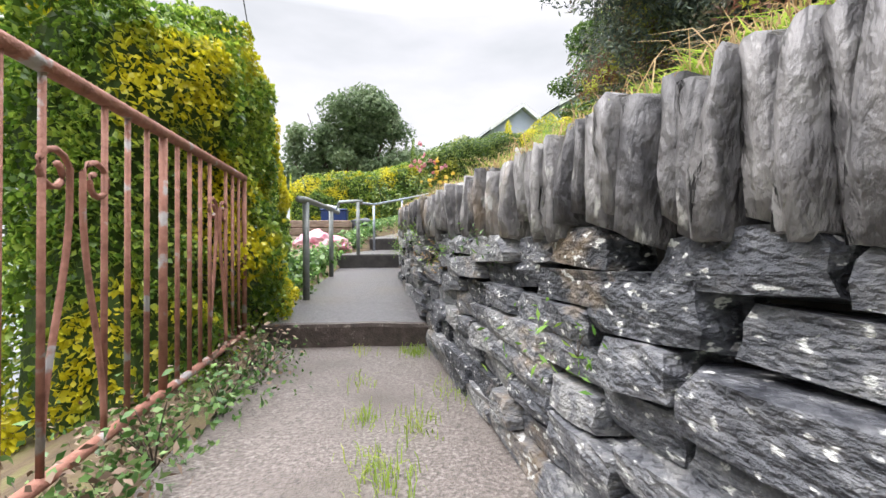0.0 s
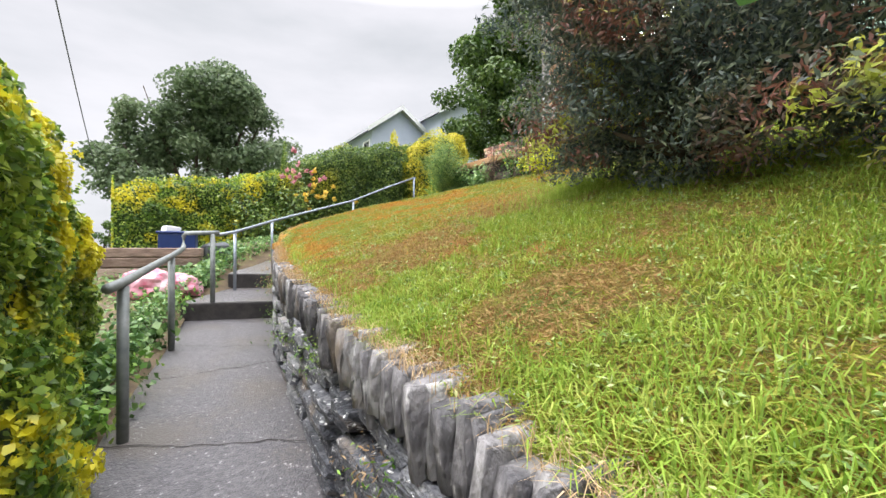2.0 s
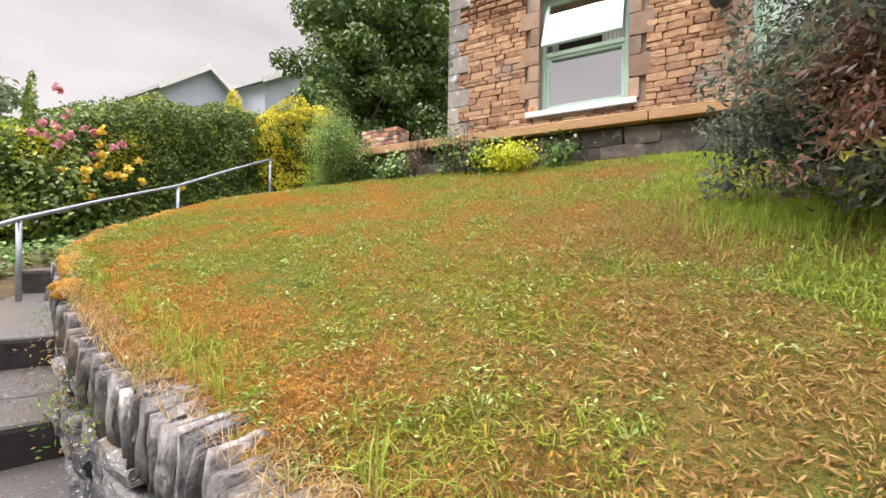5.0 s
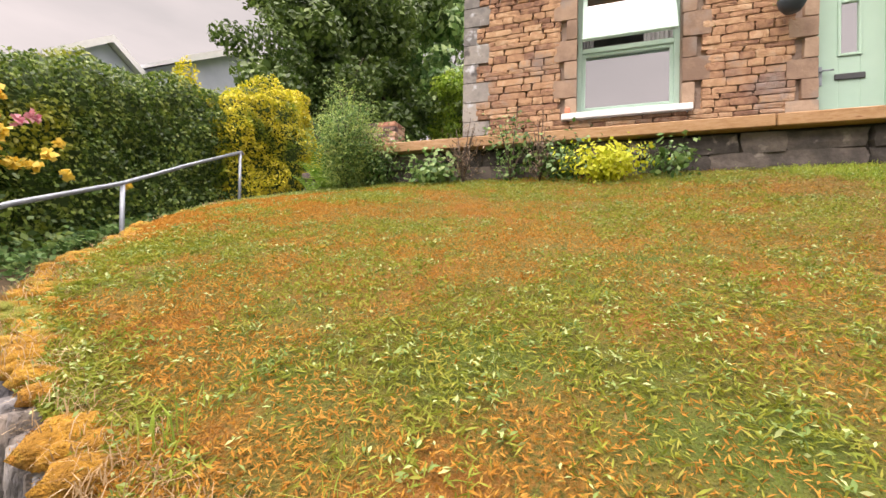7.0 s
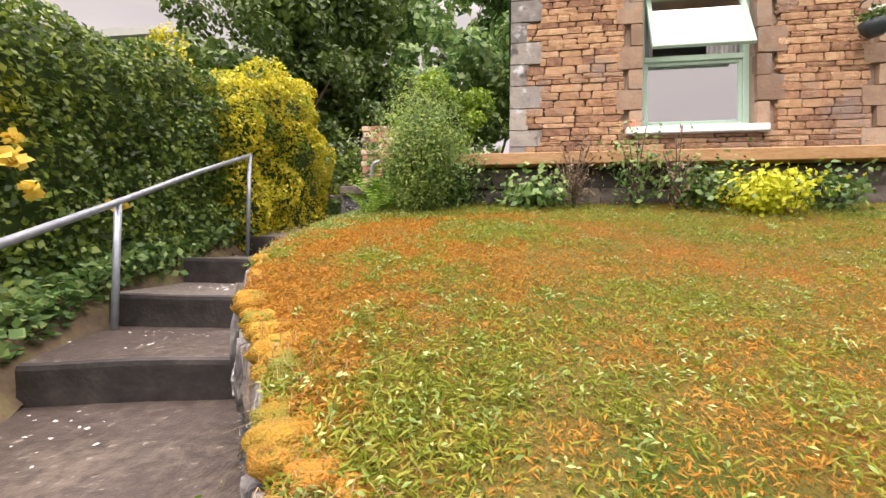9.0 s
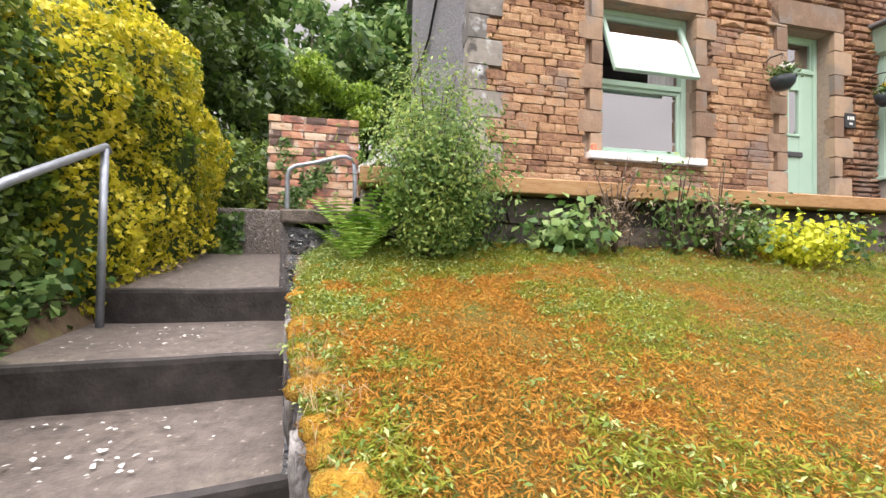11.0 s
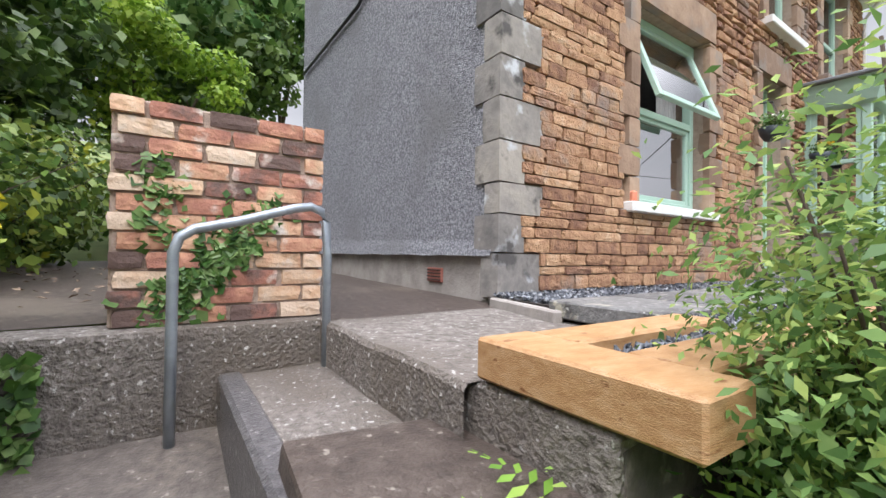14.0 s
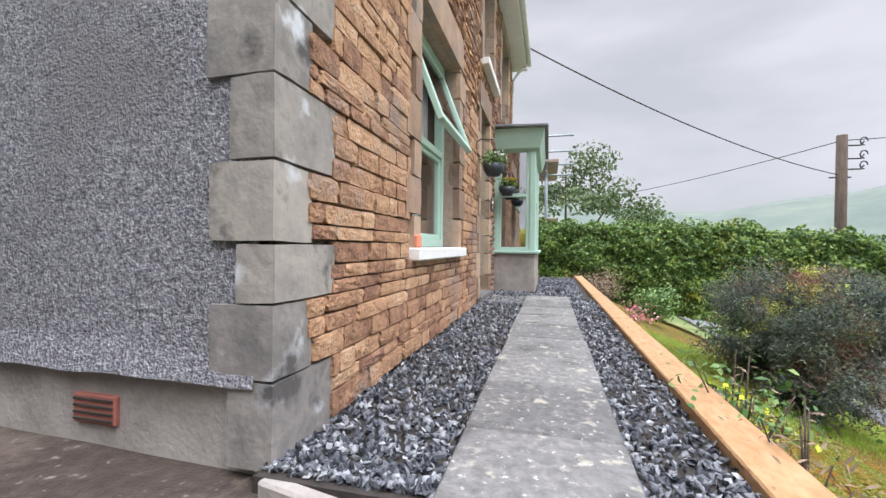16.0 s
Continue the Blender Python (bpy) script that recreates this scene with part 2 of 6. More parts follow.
# needle base brightened for flare haze; bronze and lime tips are its own colour
M_YEW = mat("hazy_dark_conifer", [(0.05, 0.075, 0.07), (0.105, 0.135, 0.11), (0.20, 0.235, 0.14)], 1.5, 0.5, island=0.5, trans=0.4,
            spots=[((0.22, 0.095, 0.07), 1.6, 0.54, 0.66), ((0.48, 0.52, 0.08), 1.7, 0.60, 0.67)])
M_SHRUB = mat("shrub_leaf", [(0.05, 0.12, 0.03), (0.13, 0.25, 0.07), (0.27, 0.38, 0.13)], 3, 0.5, island=0.6, trans=0.3)
M_SORB = mat("pale_shrub_leaf", [(0.09, 0.18, 0.05), (0.2, 0.33, 0.09), (0.4, 0.5, 0.14)], 3, 0.5, island=0.6, trans=0.4)
M_FERN = mat("fern_leaf", [(0.08, 0.2, 0.02), (0.2, 0.36, 0.05), (0.34, 0.46, 0.1)], 3, 0.55, island=0.4, trans=0.3)
# both distant leaf colours are paled to carry the haze of distance
M_HAZY_FAR = mat("hazy_far_leaf", [(0.05, 0.085, 0.03), (0.10, 0.15, 0.06), (0.17, 0.22, 0.10)], 0.25, 0.7, island=0.4, trans=0.2)
M_HAZY_OAK = mat("hazy_oak_leaf", [(0.075, 0.115, 0.055), (0.14, 0.195, 0.095), (0.22, 0.27, 0.15)], 0.3, 0.6, island=0.4, trans=0.35)
M_IVY = mat("ivy_leaf", [(0.03, 0.08, 0.015), (0.08, 0.17, 0.035), (0.2, 0.3, 0.1)], 9, 0.4, island=0.6, trans=0.2)
M_BARK = mat("bark", [(0.05, 0.035, 0.025), (0.12, 0.09, 0.07)], 12, 0.9, 0.8, 30, stretch=(1, 1, 0.2))
M_TWIG = mat("dry_twig", [(0.16, 0.11, 0.08), (0.32, 0.24, 0.17)], 9, 0.9, island=0.4)
# near-black green: the shade deep between hedge leaves, put into the colour
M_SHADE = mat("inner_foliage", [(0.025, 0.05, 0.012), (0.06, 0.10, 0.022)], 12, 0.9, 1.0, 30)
M_SOIL = mat("soil_litter", [(0.05, 0.04, 0.025), (0.12, 0.085, 0.05), (0.16, 0.17, 0.05)], 6, 0.95, 0.8, 40)
M_GROUND = mat("rough_ground", [(0.05, 0.07, 0.02), (0.12, 0.16, 0.05), (0.2, 0.2, 0.08)], 0.5, 0.95, 0.6, 8)
M_ROAD = mat("asphalt", [(0.10, 0.105, 0.115), (0.17, 0.175, 0.19)], 20, 0.6, 0.4, 90)
M_LINE = mat("road_paint", [(0.6, 0.6, 0.6), (0.75, 0.75, 0.75)], 20, 0.7)
# blue-grey cast of the air over the valley, mixed into the hill's green
M_HILL = mat("hazy_far_hill", [(0.085, 0.115, 0.10), (0.12, 0.15, 0.13), (0.17, 0.19, 0.15)], 0.02, 0.95, detail=8)
M_GREYHOUSE = mat("blue_grey_render", [(0.38, 0.42, 0.52), (0.46, 0.50, 0.60)], 2, 0.85, 0.2, 30)
M_ROOF = mat("grey_roof", [(0.13, 0.14, 0.16), (0.22, 0.23, 0.25)], 6, 0.7, 0.3, 30)
M_PALEROOF = mat("pale_tile_roof", [(0.34, 0.35, 0.38), (0.48, 0.49, 0.52)], 5, 0.6, 0.3, 30)
M_SOLAR = mat("solar_glass", [(0.012, 0.014, 0.025), (0.02, 0.022, 0.035)], 4, 0.12, spec=0.8)
M_BLUE = mat("blue_plastic", [(0.01, 0.025, 0.10), (0.016, 0.04, 0.15)], 6, 0.4)
M_GREYPL = mat("grey_plastic", [(0.05, 0.055, 0.06), (0.09, 0.095, 0.1)], 6, 0.45)
M_PINK = mat("pink_sack", [(0.55, 0.07, 0.15), (0.62, 0.28, 0.34), (0.66, 0.5, 0.52)], 5, 0.35, 0.5, 14, spread=0.4)
M_ROSEPINK = mat("pink_petal", [(0.55, 0.12, 0.2), (0.7, 0.4, 0.42)], 8, 0.6, island=0.4, trans=0.3)
M_ROSEYEL = mat("yellow_petal", [(0.72, 0.46, 0.03), (0.82, 0.66, 0.16)], 8, 0.6, island=0.4, trans=0.3)
M_LADY = mat("lime_flower", [(0.42, 0.48, 0.02), (0.62, 0.62, 0.05)], 8, 0.6, island=0.4, trans=0.3)
M_WPETAL = mat("white_petal", [(0.7, 0.7, 0.66), (0.8, 0.8, 0.76)], 8, 0.6)
M_POT = mat("dark_pot", [(0.025, 0.035, 0.045), (0.05, 0.065, 0.08)], 12, 0.5)
M_VENT = mat("red_airbrick", [(0.26, 0.09, 0.07), (0.36, 0.14, 0.11)], 14, 0.85, 0.4)
M_TERRA = mat("terracotta", [(0.30, 0.10, 0.06), (0.42, 0.17, 0.10)], 6, 0.8, 0.3)
M_ROOM = mat("room_wall", [(0.34, 0.335, 0.33), (0.46, 0.45, 0.44)], 2, 0.9)
M_CURTAIN = mat("curtain", [(0.60, 0.60, 0.62), (0.75, 0.75, 0.77)], 6, 0.9, trans=0.4)
M_SIGN = mat("slate_sign", [(0.03, 0.032, 0.036), (0.05, 0.052, 0.058)], 8, 0.4)

M_GLASS = bpy.data.materials.new("window_glass")
M_GLASS.use_nodes = True
gn, gl = M_GLASS.node_tree.nodes, M_GLASS.node_tree.links
gn.remove(gn["Principled BSDF"])
g_gloss, g_clear, g_mix = gn.new("ShaderNodeBsdfGlossy"), gn.new("ShaderNodeBsdfTransparent"), gn.new("ShaderNodeMixShader")
g_gloss.inputs["Roughness"].default_value = 0.01
g_clear.inputs["Color"].default_value = (0.8, 0.83, 0.84, 1)
g_lw = gn.new("ShaderNodeFresnel")
g_lw.inputs["IOR"].default_value = 12.0
gl.new(g_lw.outputs[0], g_mix.inputs[0])
gl.new(g_clear.outputs[0], g_mix.inputs[1])
gl.new(g_gloss.outputs[0], g_mix.inputs[2])
gl.new(g_mix.outputs[0], gn["Material Output"].inputs[0])

# ---- mesh helpers ----
rng = np.random.default_rng(7)
rnd = random.Random(5)


def mesh(name, verts, faces, material, parent=None, smooth=False):
    me = bpy.data.meshes.new(name)
    me.from_pydata([tuple(map(float, v)) for v in verts], [], faces)
    me.materials.append(material)
    if smooth:
        me.polygons.foreach_set("use_smooth", [True] * len(me.polygons))
    ob = new(name, me)
    if parent:
        ob.parent = parent
    return ob


def quads(name, v, material, parent=None, n=4):
    """A mesh of separate polygons of n corners from an array (count, n, 3)."""
    k = len(v)
    me = bpy.data.meshes.new(name)
    me.vertices.add(k * n)
    me.vertices.foreach_set("co", np.asarray(v, dtype=np.float32).reshape(-1))
    me.loops.add(k * n)
    me.loops.foreach_set("vertex_index", np.arange(k * n, dtype=np.int32))
    me.polygons.add(k)
    me.polygons.foreach_set("loop_start", np.arange(0, k * n, n, dtype=np.int32))
    me.update(calc_edges=True)
    me.materials.append(material)
    ob = new(name, me)
    if parent:
        ob.parent = parent
    return ob


def solid(name, size, at, material, parent=None, bevel=0.01, turn=0.0, tilt=(0, 0), jitter=0.0, segments=1):
    """A bevelled block of the given size, centred at a place, turned about z (degrees)."""
    bm = bmesh.new()
    bmesh.ops.create_cube(bm, size=1)
    for v in bm.verts:
        v.co = Vector((v.co.x * size[0], v.co.y * size[1], v.co.z * size[2]))
        if jitter:
            v.co += Vector([rnd.uniform(-jitter, jitter) for _ in range(3)])
    if bevel:
        bmesh.ops.bevel(bm, geom=bm.edges[:], offset=min(bevel, min(size) * 0.45), segments=segments, affect="EDGES", profile=0.6)
    me = bpy.data.meshes.new(name)
    bm.to_mesh(me)
    bm.free()
    me.materials.append(material)
    ob = new(name, me)
    ob.matrix_world = pose(*at, tilt[0], tilt[1], turn)
    if parent:
        ob.parent = parent
    return ob


def tube(name, pts, r, material, parent=None, sides=10, taper=None):
    """A round bar along the points."""
    pts = [Vector(p) for p in pts]
    vs, fs = [], []
    for i, p in enumerate(pts):
        d = (pts[min(i + 1, len(pts) - 1)] - pts[max(i - 1, 0)]).normalized()
        side = d.cross(Vector((0, 0, 1))) if abs(d.z) < 0.95 else d.cross(Vector((0, 1, 0)))
        side.normalize()
        up = side.cross(d)
        rr = r if taper is None else r + (taper - r) * i / (len(pts) - 1)
        for k in range(sides):
            a = 2 * math.pi * k / sides
            vs.append(p + side * (rr * math.cos(a)) + up * (rr * math.sin(a)))
    for i in range(len(pts) - 1):
        for k in range(sides):
            a, b = i * sides + k, i * sides + (k + 1) % sides
            fs.append((a, b, b + sides, a + sides))
    fs.append(tuple(range(sides))[::-1])
    fs.append(tuple(range(len(vs) - sides, len(vs))))
    return mesh(name, vs, fs, material, parent, True)


def group(name, at, label, category, grp="", kind=""):
    e = new(name)
    e.location = at
    e.empty_display_size = 0.1
    bpy.context.view_layer.update()
    return tagged(e, label, category, grp, kind)


def under(parent, ob):
    """Make ob a part of parent, keeping its place."""
    ob.parent = parent
    ob.matrix_parent_inverse = Matrix.Translation(-parent.location)
    return ob


def leaves(name, pts, nrm, size, material, parent=None, spread=0.8, aspect=1.9, cup=0.25):
    """Small pointed leaves at the points, facing roughly along the normals."""
    n = len(pts)
    a = nrm + rng.normal(0, spread, (n, 3))
    a /= np.linalg.norm(a, axis=1)[:, None] + 1e-9
    t = np.cross(a, rng.normal(0, 1, (n, 3)))
    t /= np.linalg.norm(t, axis=1)[:, None] + 1e-9
    b = np.cross(a, t)
    s = size * rng.uniform(0.6, 1.35, n)[:, None]
    w = s / aspect
    v = np.stack([pts - t * s * 0.5, pts + b * w * 0.5 + a * s * cup * 0.4, pts + t * s * 0.5, pts - b * w * 0.5 + a * s * cup * 0.4], 1)
    return quads(name, v, material, parent)


def lump(p, f, seed=0.0):
    return noise.noise(Vector((p[0] * f + seed, p[1] * f + seed * 2, p[2] * f)))


def hedge(name, line, label, mats, per_m2, leaf, rough=0.16, core=True, seed=1.0, round_top=0.45):
    """A clipped hedge along a line of (x, y, z_bottom, z_top, half width)."""
    line = np.array(line, dtype=float)
    top = group(name, (line[0][0], line[0][1], line[0][2]), label, "hedge")
    seg = np.linalg.norm(np.diff(line[:, :2], axis=0), axis=1)
    L = np.r_[0, np.cumsum(seg)]
    total = L[-1]
    at = lambda s: np.array([np.interp(s, L, line[:, k]) for k in range(5)]).T

    def surface(s, u):
        """u from 0 (one foot) over the top to 1 (the other foot)."""
        q = at(s)
        d = at(np.clip(s + 0.05, 0, total))[:, :2] - at(np.clip(s - 0.05, 0, total))[:, :2]
        d /= np.linalg.norm(d, axis=1)[:, None] + 1e-9
        side = np.stack([d[:, 1], -d[:, 0]], 1)
        ang = (u - 0.5) * math.pi * 1.0
        cx, cz = np.sin(ang), np.cos(ang)
        p = round_top
        cx = np.sign(cx) * np.abs(cx) ** p
        cz = np.abs(cz) ** p
        endf = np.minimum(1, (np.minimum(s, total - s) / 0.35).clip(0, 1)) ** 0.5
        endf = 0.45 + 0.55 * endf
        w, h = q[:, 4] * endf, (q[:, 3] - q[:, 2]) * (0.85 + 0.15 * endf)
        pos = np.stack([q[:, 0] + side[:, 0] * cx * w, q[:, 1] + side[:, 1] * cx * w, q[:, 2] + cz * h], 1)
        nr = np.stack([side[:, 0] * cx, side[:, 1] * cx, cz * 0.9], 1)
        nr /= np.linalg.norm(nr, axis=1)[:, None] + 1e-9
        return pos, nr

    # dark sheet under the leaves, painting the shade inside the hedge
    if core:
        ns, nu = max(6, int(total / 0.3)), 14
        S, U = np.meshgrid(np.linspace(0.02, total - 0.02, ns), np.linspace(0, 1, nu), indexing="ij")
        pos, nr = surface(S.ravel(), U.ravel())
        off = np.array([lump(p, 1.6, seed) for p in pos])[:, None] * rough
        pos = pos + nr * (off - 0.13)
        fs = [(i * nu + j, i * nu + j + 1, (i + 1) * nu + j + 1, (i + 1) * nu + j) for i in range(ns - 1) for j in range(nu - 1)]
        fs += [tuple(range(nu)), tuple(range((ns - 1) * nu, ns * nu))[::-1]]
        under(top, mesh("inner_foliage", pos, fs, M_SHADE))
    area = total * (2 * (line[:, 3] - line[:, 2]).mean() + 2 * line[:, 4].mean())
    share = sum(k for _, k in mats)
    for m, k in mats:
        n = int(area * per_m2 * k / share)
        s = rng.uniform(0, total, n)
        u = rng.uniform(0, 1, n)
        t = np.arccos(rng.uniform(0, 1, n) ** (1 / round_top)) / math.pi
        u = np.where(rng.random(n) < 0.72, 0.5 + t * rng.choice([-1, 1], n), u)
        pos, nr = surface(s, u)
        # end caps
        e = rng.random(n) < 0.5 * line[:, 4].mean() / total
        q = at(np.where(s < total / 2, 0.0, total))
        mid = np.stack([q[:, 0], q[:, 1], pos[:, 2]], 1)
        f = rng.random(n)[:, None]
        pos = np.where(e[:, None], mid + (pos - at(s)[:, [0, 1, 2]] * [1, 1, 0] - [0, 0, 0]) * 0 + np.c_[(pos[:, :2] - at(s)[:, :2]) * 0.6 * f, np.zeros(n)], pos)
        off = np.array([lump(p, 1.6, seed) + 0.5 * lump(p, 5, seed) for p in pos])[:, None] * rough
        pos = pos + nr * (off - rng.exponential(0.045, n)[:, None] + 0.02)
        ob = leaves("foliage", pos, nr, leaf, m, aspect=1.55)
        tagged(ob, kind="stuff")
        under(top, ob)
    return top


def blob_points(blobs, n, thick=0.25):
    """Points near the shells of several ellipsoids (x, y, z, rx, ry, rz), with their normals."""
    b = np.array(blobs, dtype=float)
    wgt = (b[:, 3] * b[:, 4] + b[:, 4] * b[:, 5] + b[:, 3] * b[:, 5])
    k = rng.choice(len(b), n, p=wgt / wgt.sum())
    d = rng.normal(0, 1, (n, 3))
    d /= np.linalg.norm(d, axis=1)[:, None]
    r = 1 - np.abs(rng.normal(0, thick, n))[:, None]
    return b[k, :3] + d * b[k, 3:] * r, d


def tree(name, at, blobs, label, leaf_mat, n, leaf, trunk=0.15, limbs=6, thick=0.3, category="tree", aspect=1.7, lobes=7, bark=None, spread=0.8, fork=0.3):
    """A trunk with limbs to each clump of the crown; the crown's clumps break up into smaller ones."""
    top = group(name, at, label, category)
    base = Vector(at)
    r = random.Random(sum(map(ord, name)) + int(at[0] * 10))
    zc = min(b[2] for b in blobs)
    fork_z = base.z + (zc - base.z) * fork + 0.02
    fpt = Vector((base.x + 0.1 * (blobs[0][0] - base.x), base.y + 0.1 * (blobs[0][1] - base.y), max(fork_z, base.z + 0.1)))
    under(top, tube("trunk", [base - Vector((0, 0, 0.1)), (base + fpt) / 2 + Vector((trunk * 0.2, 0, 0)), fpt], trunk, bark or M_BARK, taper=trunk * 0.75))
    small = []
    for b in blobs:
        c = Vector(b[:3])
        mid = fpt.lerp(c, 0.5) + Vector((r.uniform(-1, 1), r.uniform(-1, 1), r.uniform(0, 1))) * 0.12 * b[3]
        under(top, tube("limb", [fpt, mid, c, c + (c - fpt) * 0.25], trunk * 0.5, bark or M_BARK, sides=6, taper=trunk * 0.08))
        for _ in range(lobes):
            d = Vector((r.gauss(0, 1), r.gauss(0, 1), r.gauss(0, 1))).normalized()
            f = r.uniform(0.45, 0.9)
            s = r.uniform(0.28, 0.5)
            small.append((c.x + d.x * b[3] * f, c.y + d.y * b[4] * f, c.z + d.z * b[5] * f, b[3] * s, b[4] * s, b[5] * s * 0.85))
    pts, nr = blob_points(small, n, thick)
    nr = nr + np.array([0, 0, 0.35])
    ob = leaves("foliage", pts, nr, leaf, leaf_mat, aspect=aspect, spread=spread)
    tagged(ob, kind="stuff")
    under(top, ob)
    return top

# ---- ground, road, distance ----


def ramp(a, b, x):
    t = min(1.0, max(0.0, (x - a) / (b - a)))
    return t * t * (3 - 2 * t)


def ground_z(x, y):
    z = -0.72 + ramp(-2.3, -1.2, x) * 0.35 + ramp(0.3, 5.5, x) * 1.5
    z += ramp(6.6, 8.0, x) * 1.62 + max(0.0, x - 12) * 0.25
    z -= ramp(-14, -40, x) * 6
    z += ramp(2.8, 11, y) * ramp(-2.4, -0.9, x) * (1 - ramp(4, 6.5, x)) * 0.9
    return z


axis = sorted(set([round(-6 + 0.5 * i, 2) for i in range(45)] + [-2000, -900, -400, -200, -120, -80, -50, -35, -25, -18, -13, -9.5, -7.5, 18, 22, 28, 36, 50, 80, 130, 220, 450, 900, 2000]))
gv = [(x, y, ground_z(min(x, 60), y)) for x in axis for y in axis]
na = len(axis)
gf = [(i * na + j, (i + 1) * na + j, (i + 1) * na + j + 1, i * na + j + 1) for i in range(na - 1) for j in range(na - 1)]
tagged(mesh("ground", gv, gf, M_GROUND, smooth=True), "rough green ground of a hillside under the garden", "ground", kind="structure")

road = mesh("road", [(x, y, -0.70 + (0.02 if x == -5.5 else 0)) for x in (-8.5, -5.5, -2.45) for y in range(-60, 121, 6)],
            [(i * 31 + j, (i + 1) * 31 + j, (i + 1) * 31 + j + 1, i * 31 + j + 1) for i in range(2) for j in range(30)], M_ROAD)
tagged(road, "grey asphalt road running below the garden", "road", kind="structure")
for k in range(16):
    y = -20 + k * 6
    ln = mesh("line", [(-5.1, y, -0.675), (-5.0, y, -0.676), (-5.0, y + 4, -0.676), (-5.1, y + 4, -0.675)], [(0, 1, 2, 3)], M_LINE, road)
solid("kerb", (0.14, 150, 0.16), (-2.4, 20, -0.66), M_CONC, None, 0.02)
tagged(bpy.data.objects["kerb"], "grey concrete kerb along the road", "kerb", kind="structure")

hv, hf = [], []
for i in range(61):
    a = math.pi * (0.62 + 0.95 * i / 60)      # from west round by south
    for j, (d, k) in enumerate(((380, -0.03), (480, 0.35), (620, 0.8), (760, 1.0), (1000, 0.9))):
        h = (86 + 38 * noise.noise(Vector((i * 0.11, 3.1, 0))) + 10 * noise.noise(Vector((i * 0.5, 1, 0)))) * k * ramp(0, 14, i)
        hv.append((d * math.cos(a), d * math.sin(a), h - 6))
hf = [(i * 5 + j, (i + 1) * 5 + j, (i + 1) * 5 + j + 1, i * 5 + j + 1) for i in range(60) for j in range(4)]
tagged(mesh("backdrop", hv, hf, M_HILL, smooth=True), "long green hill across the valley", "hill", kind="structure")

# ---- path and steps ----
# each step: left and right end of its front edge, height, riser, material
LIPS = [
    ((-0.62, -2.5), (0.40, -2.5), -0.24, 0.1),
    ((-0.50, 0.72), (0.44, 0.62), 0.0, 0.24),
    ((-0.42, 2.95), (0.62, 2.70), 0.17, 0.16),
    ((0.12, 6.83), (1.12, 6.48), 0.64, 0.21),
    ((0.72, 7.72), (1.36, 7.38), 0.93, 0.21),
    ((1.52, 8.66), (2.12, 7.98), 1.33, 0.21),
    ((2.70, 9.47), (3.00, 8.62), 1.55, 0.20),
    ((3.42, 9.78), (3.60, 8.74), 1.79, 0.21),
    ((4.16, 9.90), (4.30, 8.80), 2.01, 0.20),
    ((5.12, 10.0), (5.10, 8.86), 2.24, 0.21),
    ((6.68, 10.3), (6.68, 8.86), 2.66, 0.20),
]
path = group("garden_path", (0, 0, 0), "concrete garden path rising in broad shallow steps", "path", kind="structure")
for i in range(len(LIPS) - 1):
    (l0, r0, z0, h0), (l1, r1, z1, h1) = LIPS[i], LIPS[i + 1]
    zb = z1 - h1
    n = 9
    vs = []
    for k in range(n + 1):
        f = k / n
        ext = 0.03 / 1.0 if k == n else 0
        for e in range(6):
            g = e / 5
            x = (l0[0] + (l1[0] - l0[0]) * f) * (1 - g) + (r0[0] + (r1[0] - r0[0]) * f) * g
            y = (l0[1] + (l1[1] - l0[1]) * f) * (1 - g) + (r0[1] + (r1[1] - r0[1]) * f) * g + ext
            if e == 5:
                x, y = x + (0.09 if i < 5 else 0.04), y - (0.0 if i < 5 else 0.06)
            if i > 1:
                x += 0.012 * noise.noise(Vector((g * 5, i, f * 4)))
            w = 0.012 * noise.noise(Vector((x * 2.5, y * 2.5, i)))
            vs.append((x, y, z0 + (zb - z0) * f + w - (0.008 if k == 0 else 0)))
    fs = [(a * 6 + b, a * 6 + b + 1, (a + 1) * 6 + b + 1, (a + 1) * 6 + b) for a in range(n) for b in range(5)]
    under(path, mesh("tread", vs, fs, M_PATH1 if i < 2 else (M_CONC if i in (2, 3, 4) else (M_STEP if i < 7 else M_TREAD)), smooth=True))
    if i:
        f0 = (Vector((*l0, 0)), Vector((*r0, 0)))
        d = (f0[1] - f0[0]).normalized()
        f0 = (f0[0], f0[1] + d * 0.07)
        out = Vector((d.y, -d.x, 0))
        vs = []
        for b in range(13):
            q = f0[0].lerp(f0[1], b / 12)
            for dz, push in ((-0.001, -0.02), (-0.008, 0.008), (-0.03, 0.012), (-h0 * 0.6, 0.004), (-h0 - 0.05, 0.0)):
                p = q + out * (push + 0.006 * noise.noise(Vector((b * 0.9, dz * 9, i))))
                vs.append((p.x, p.y, z0 + dz + 0.012 * noise.noise(Vector((q.x * 2.5, q.y * 2.5, i))) * (1 if dz > -0.05 else 0)))
        fs = [(a * 5 + b, a * 5 + b + 1, (a + 1) * 5 + b + 1, (a + 1) * 5 + b) for a in range(12) for b in range(4)]
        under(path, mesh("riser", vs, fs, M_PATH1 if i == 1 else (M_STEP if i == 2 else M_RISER)))

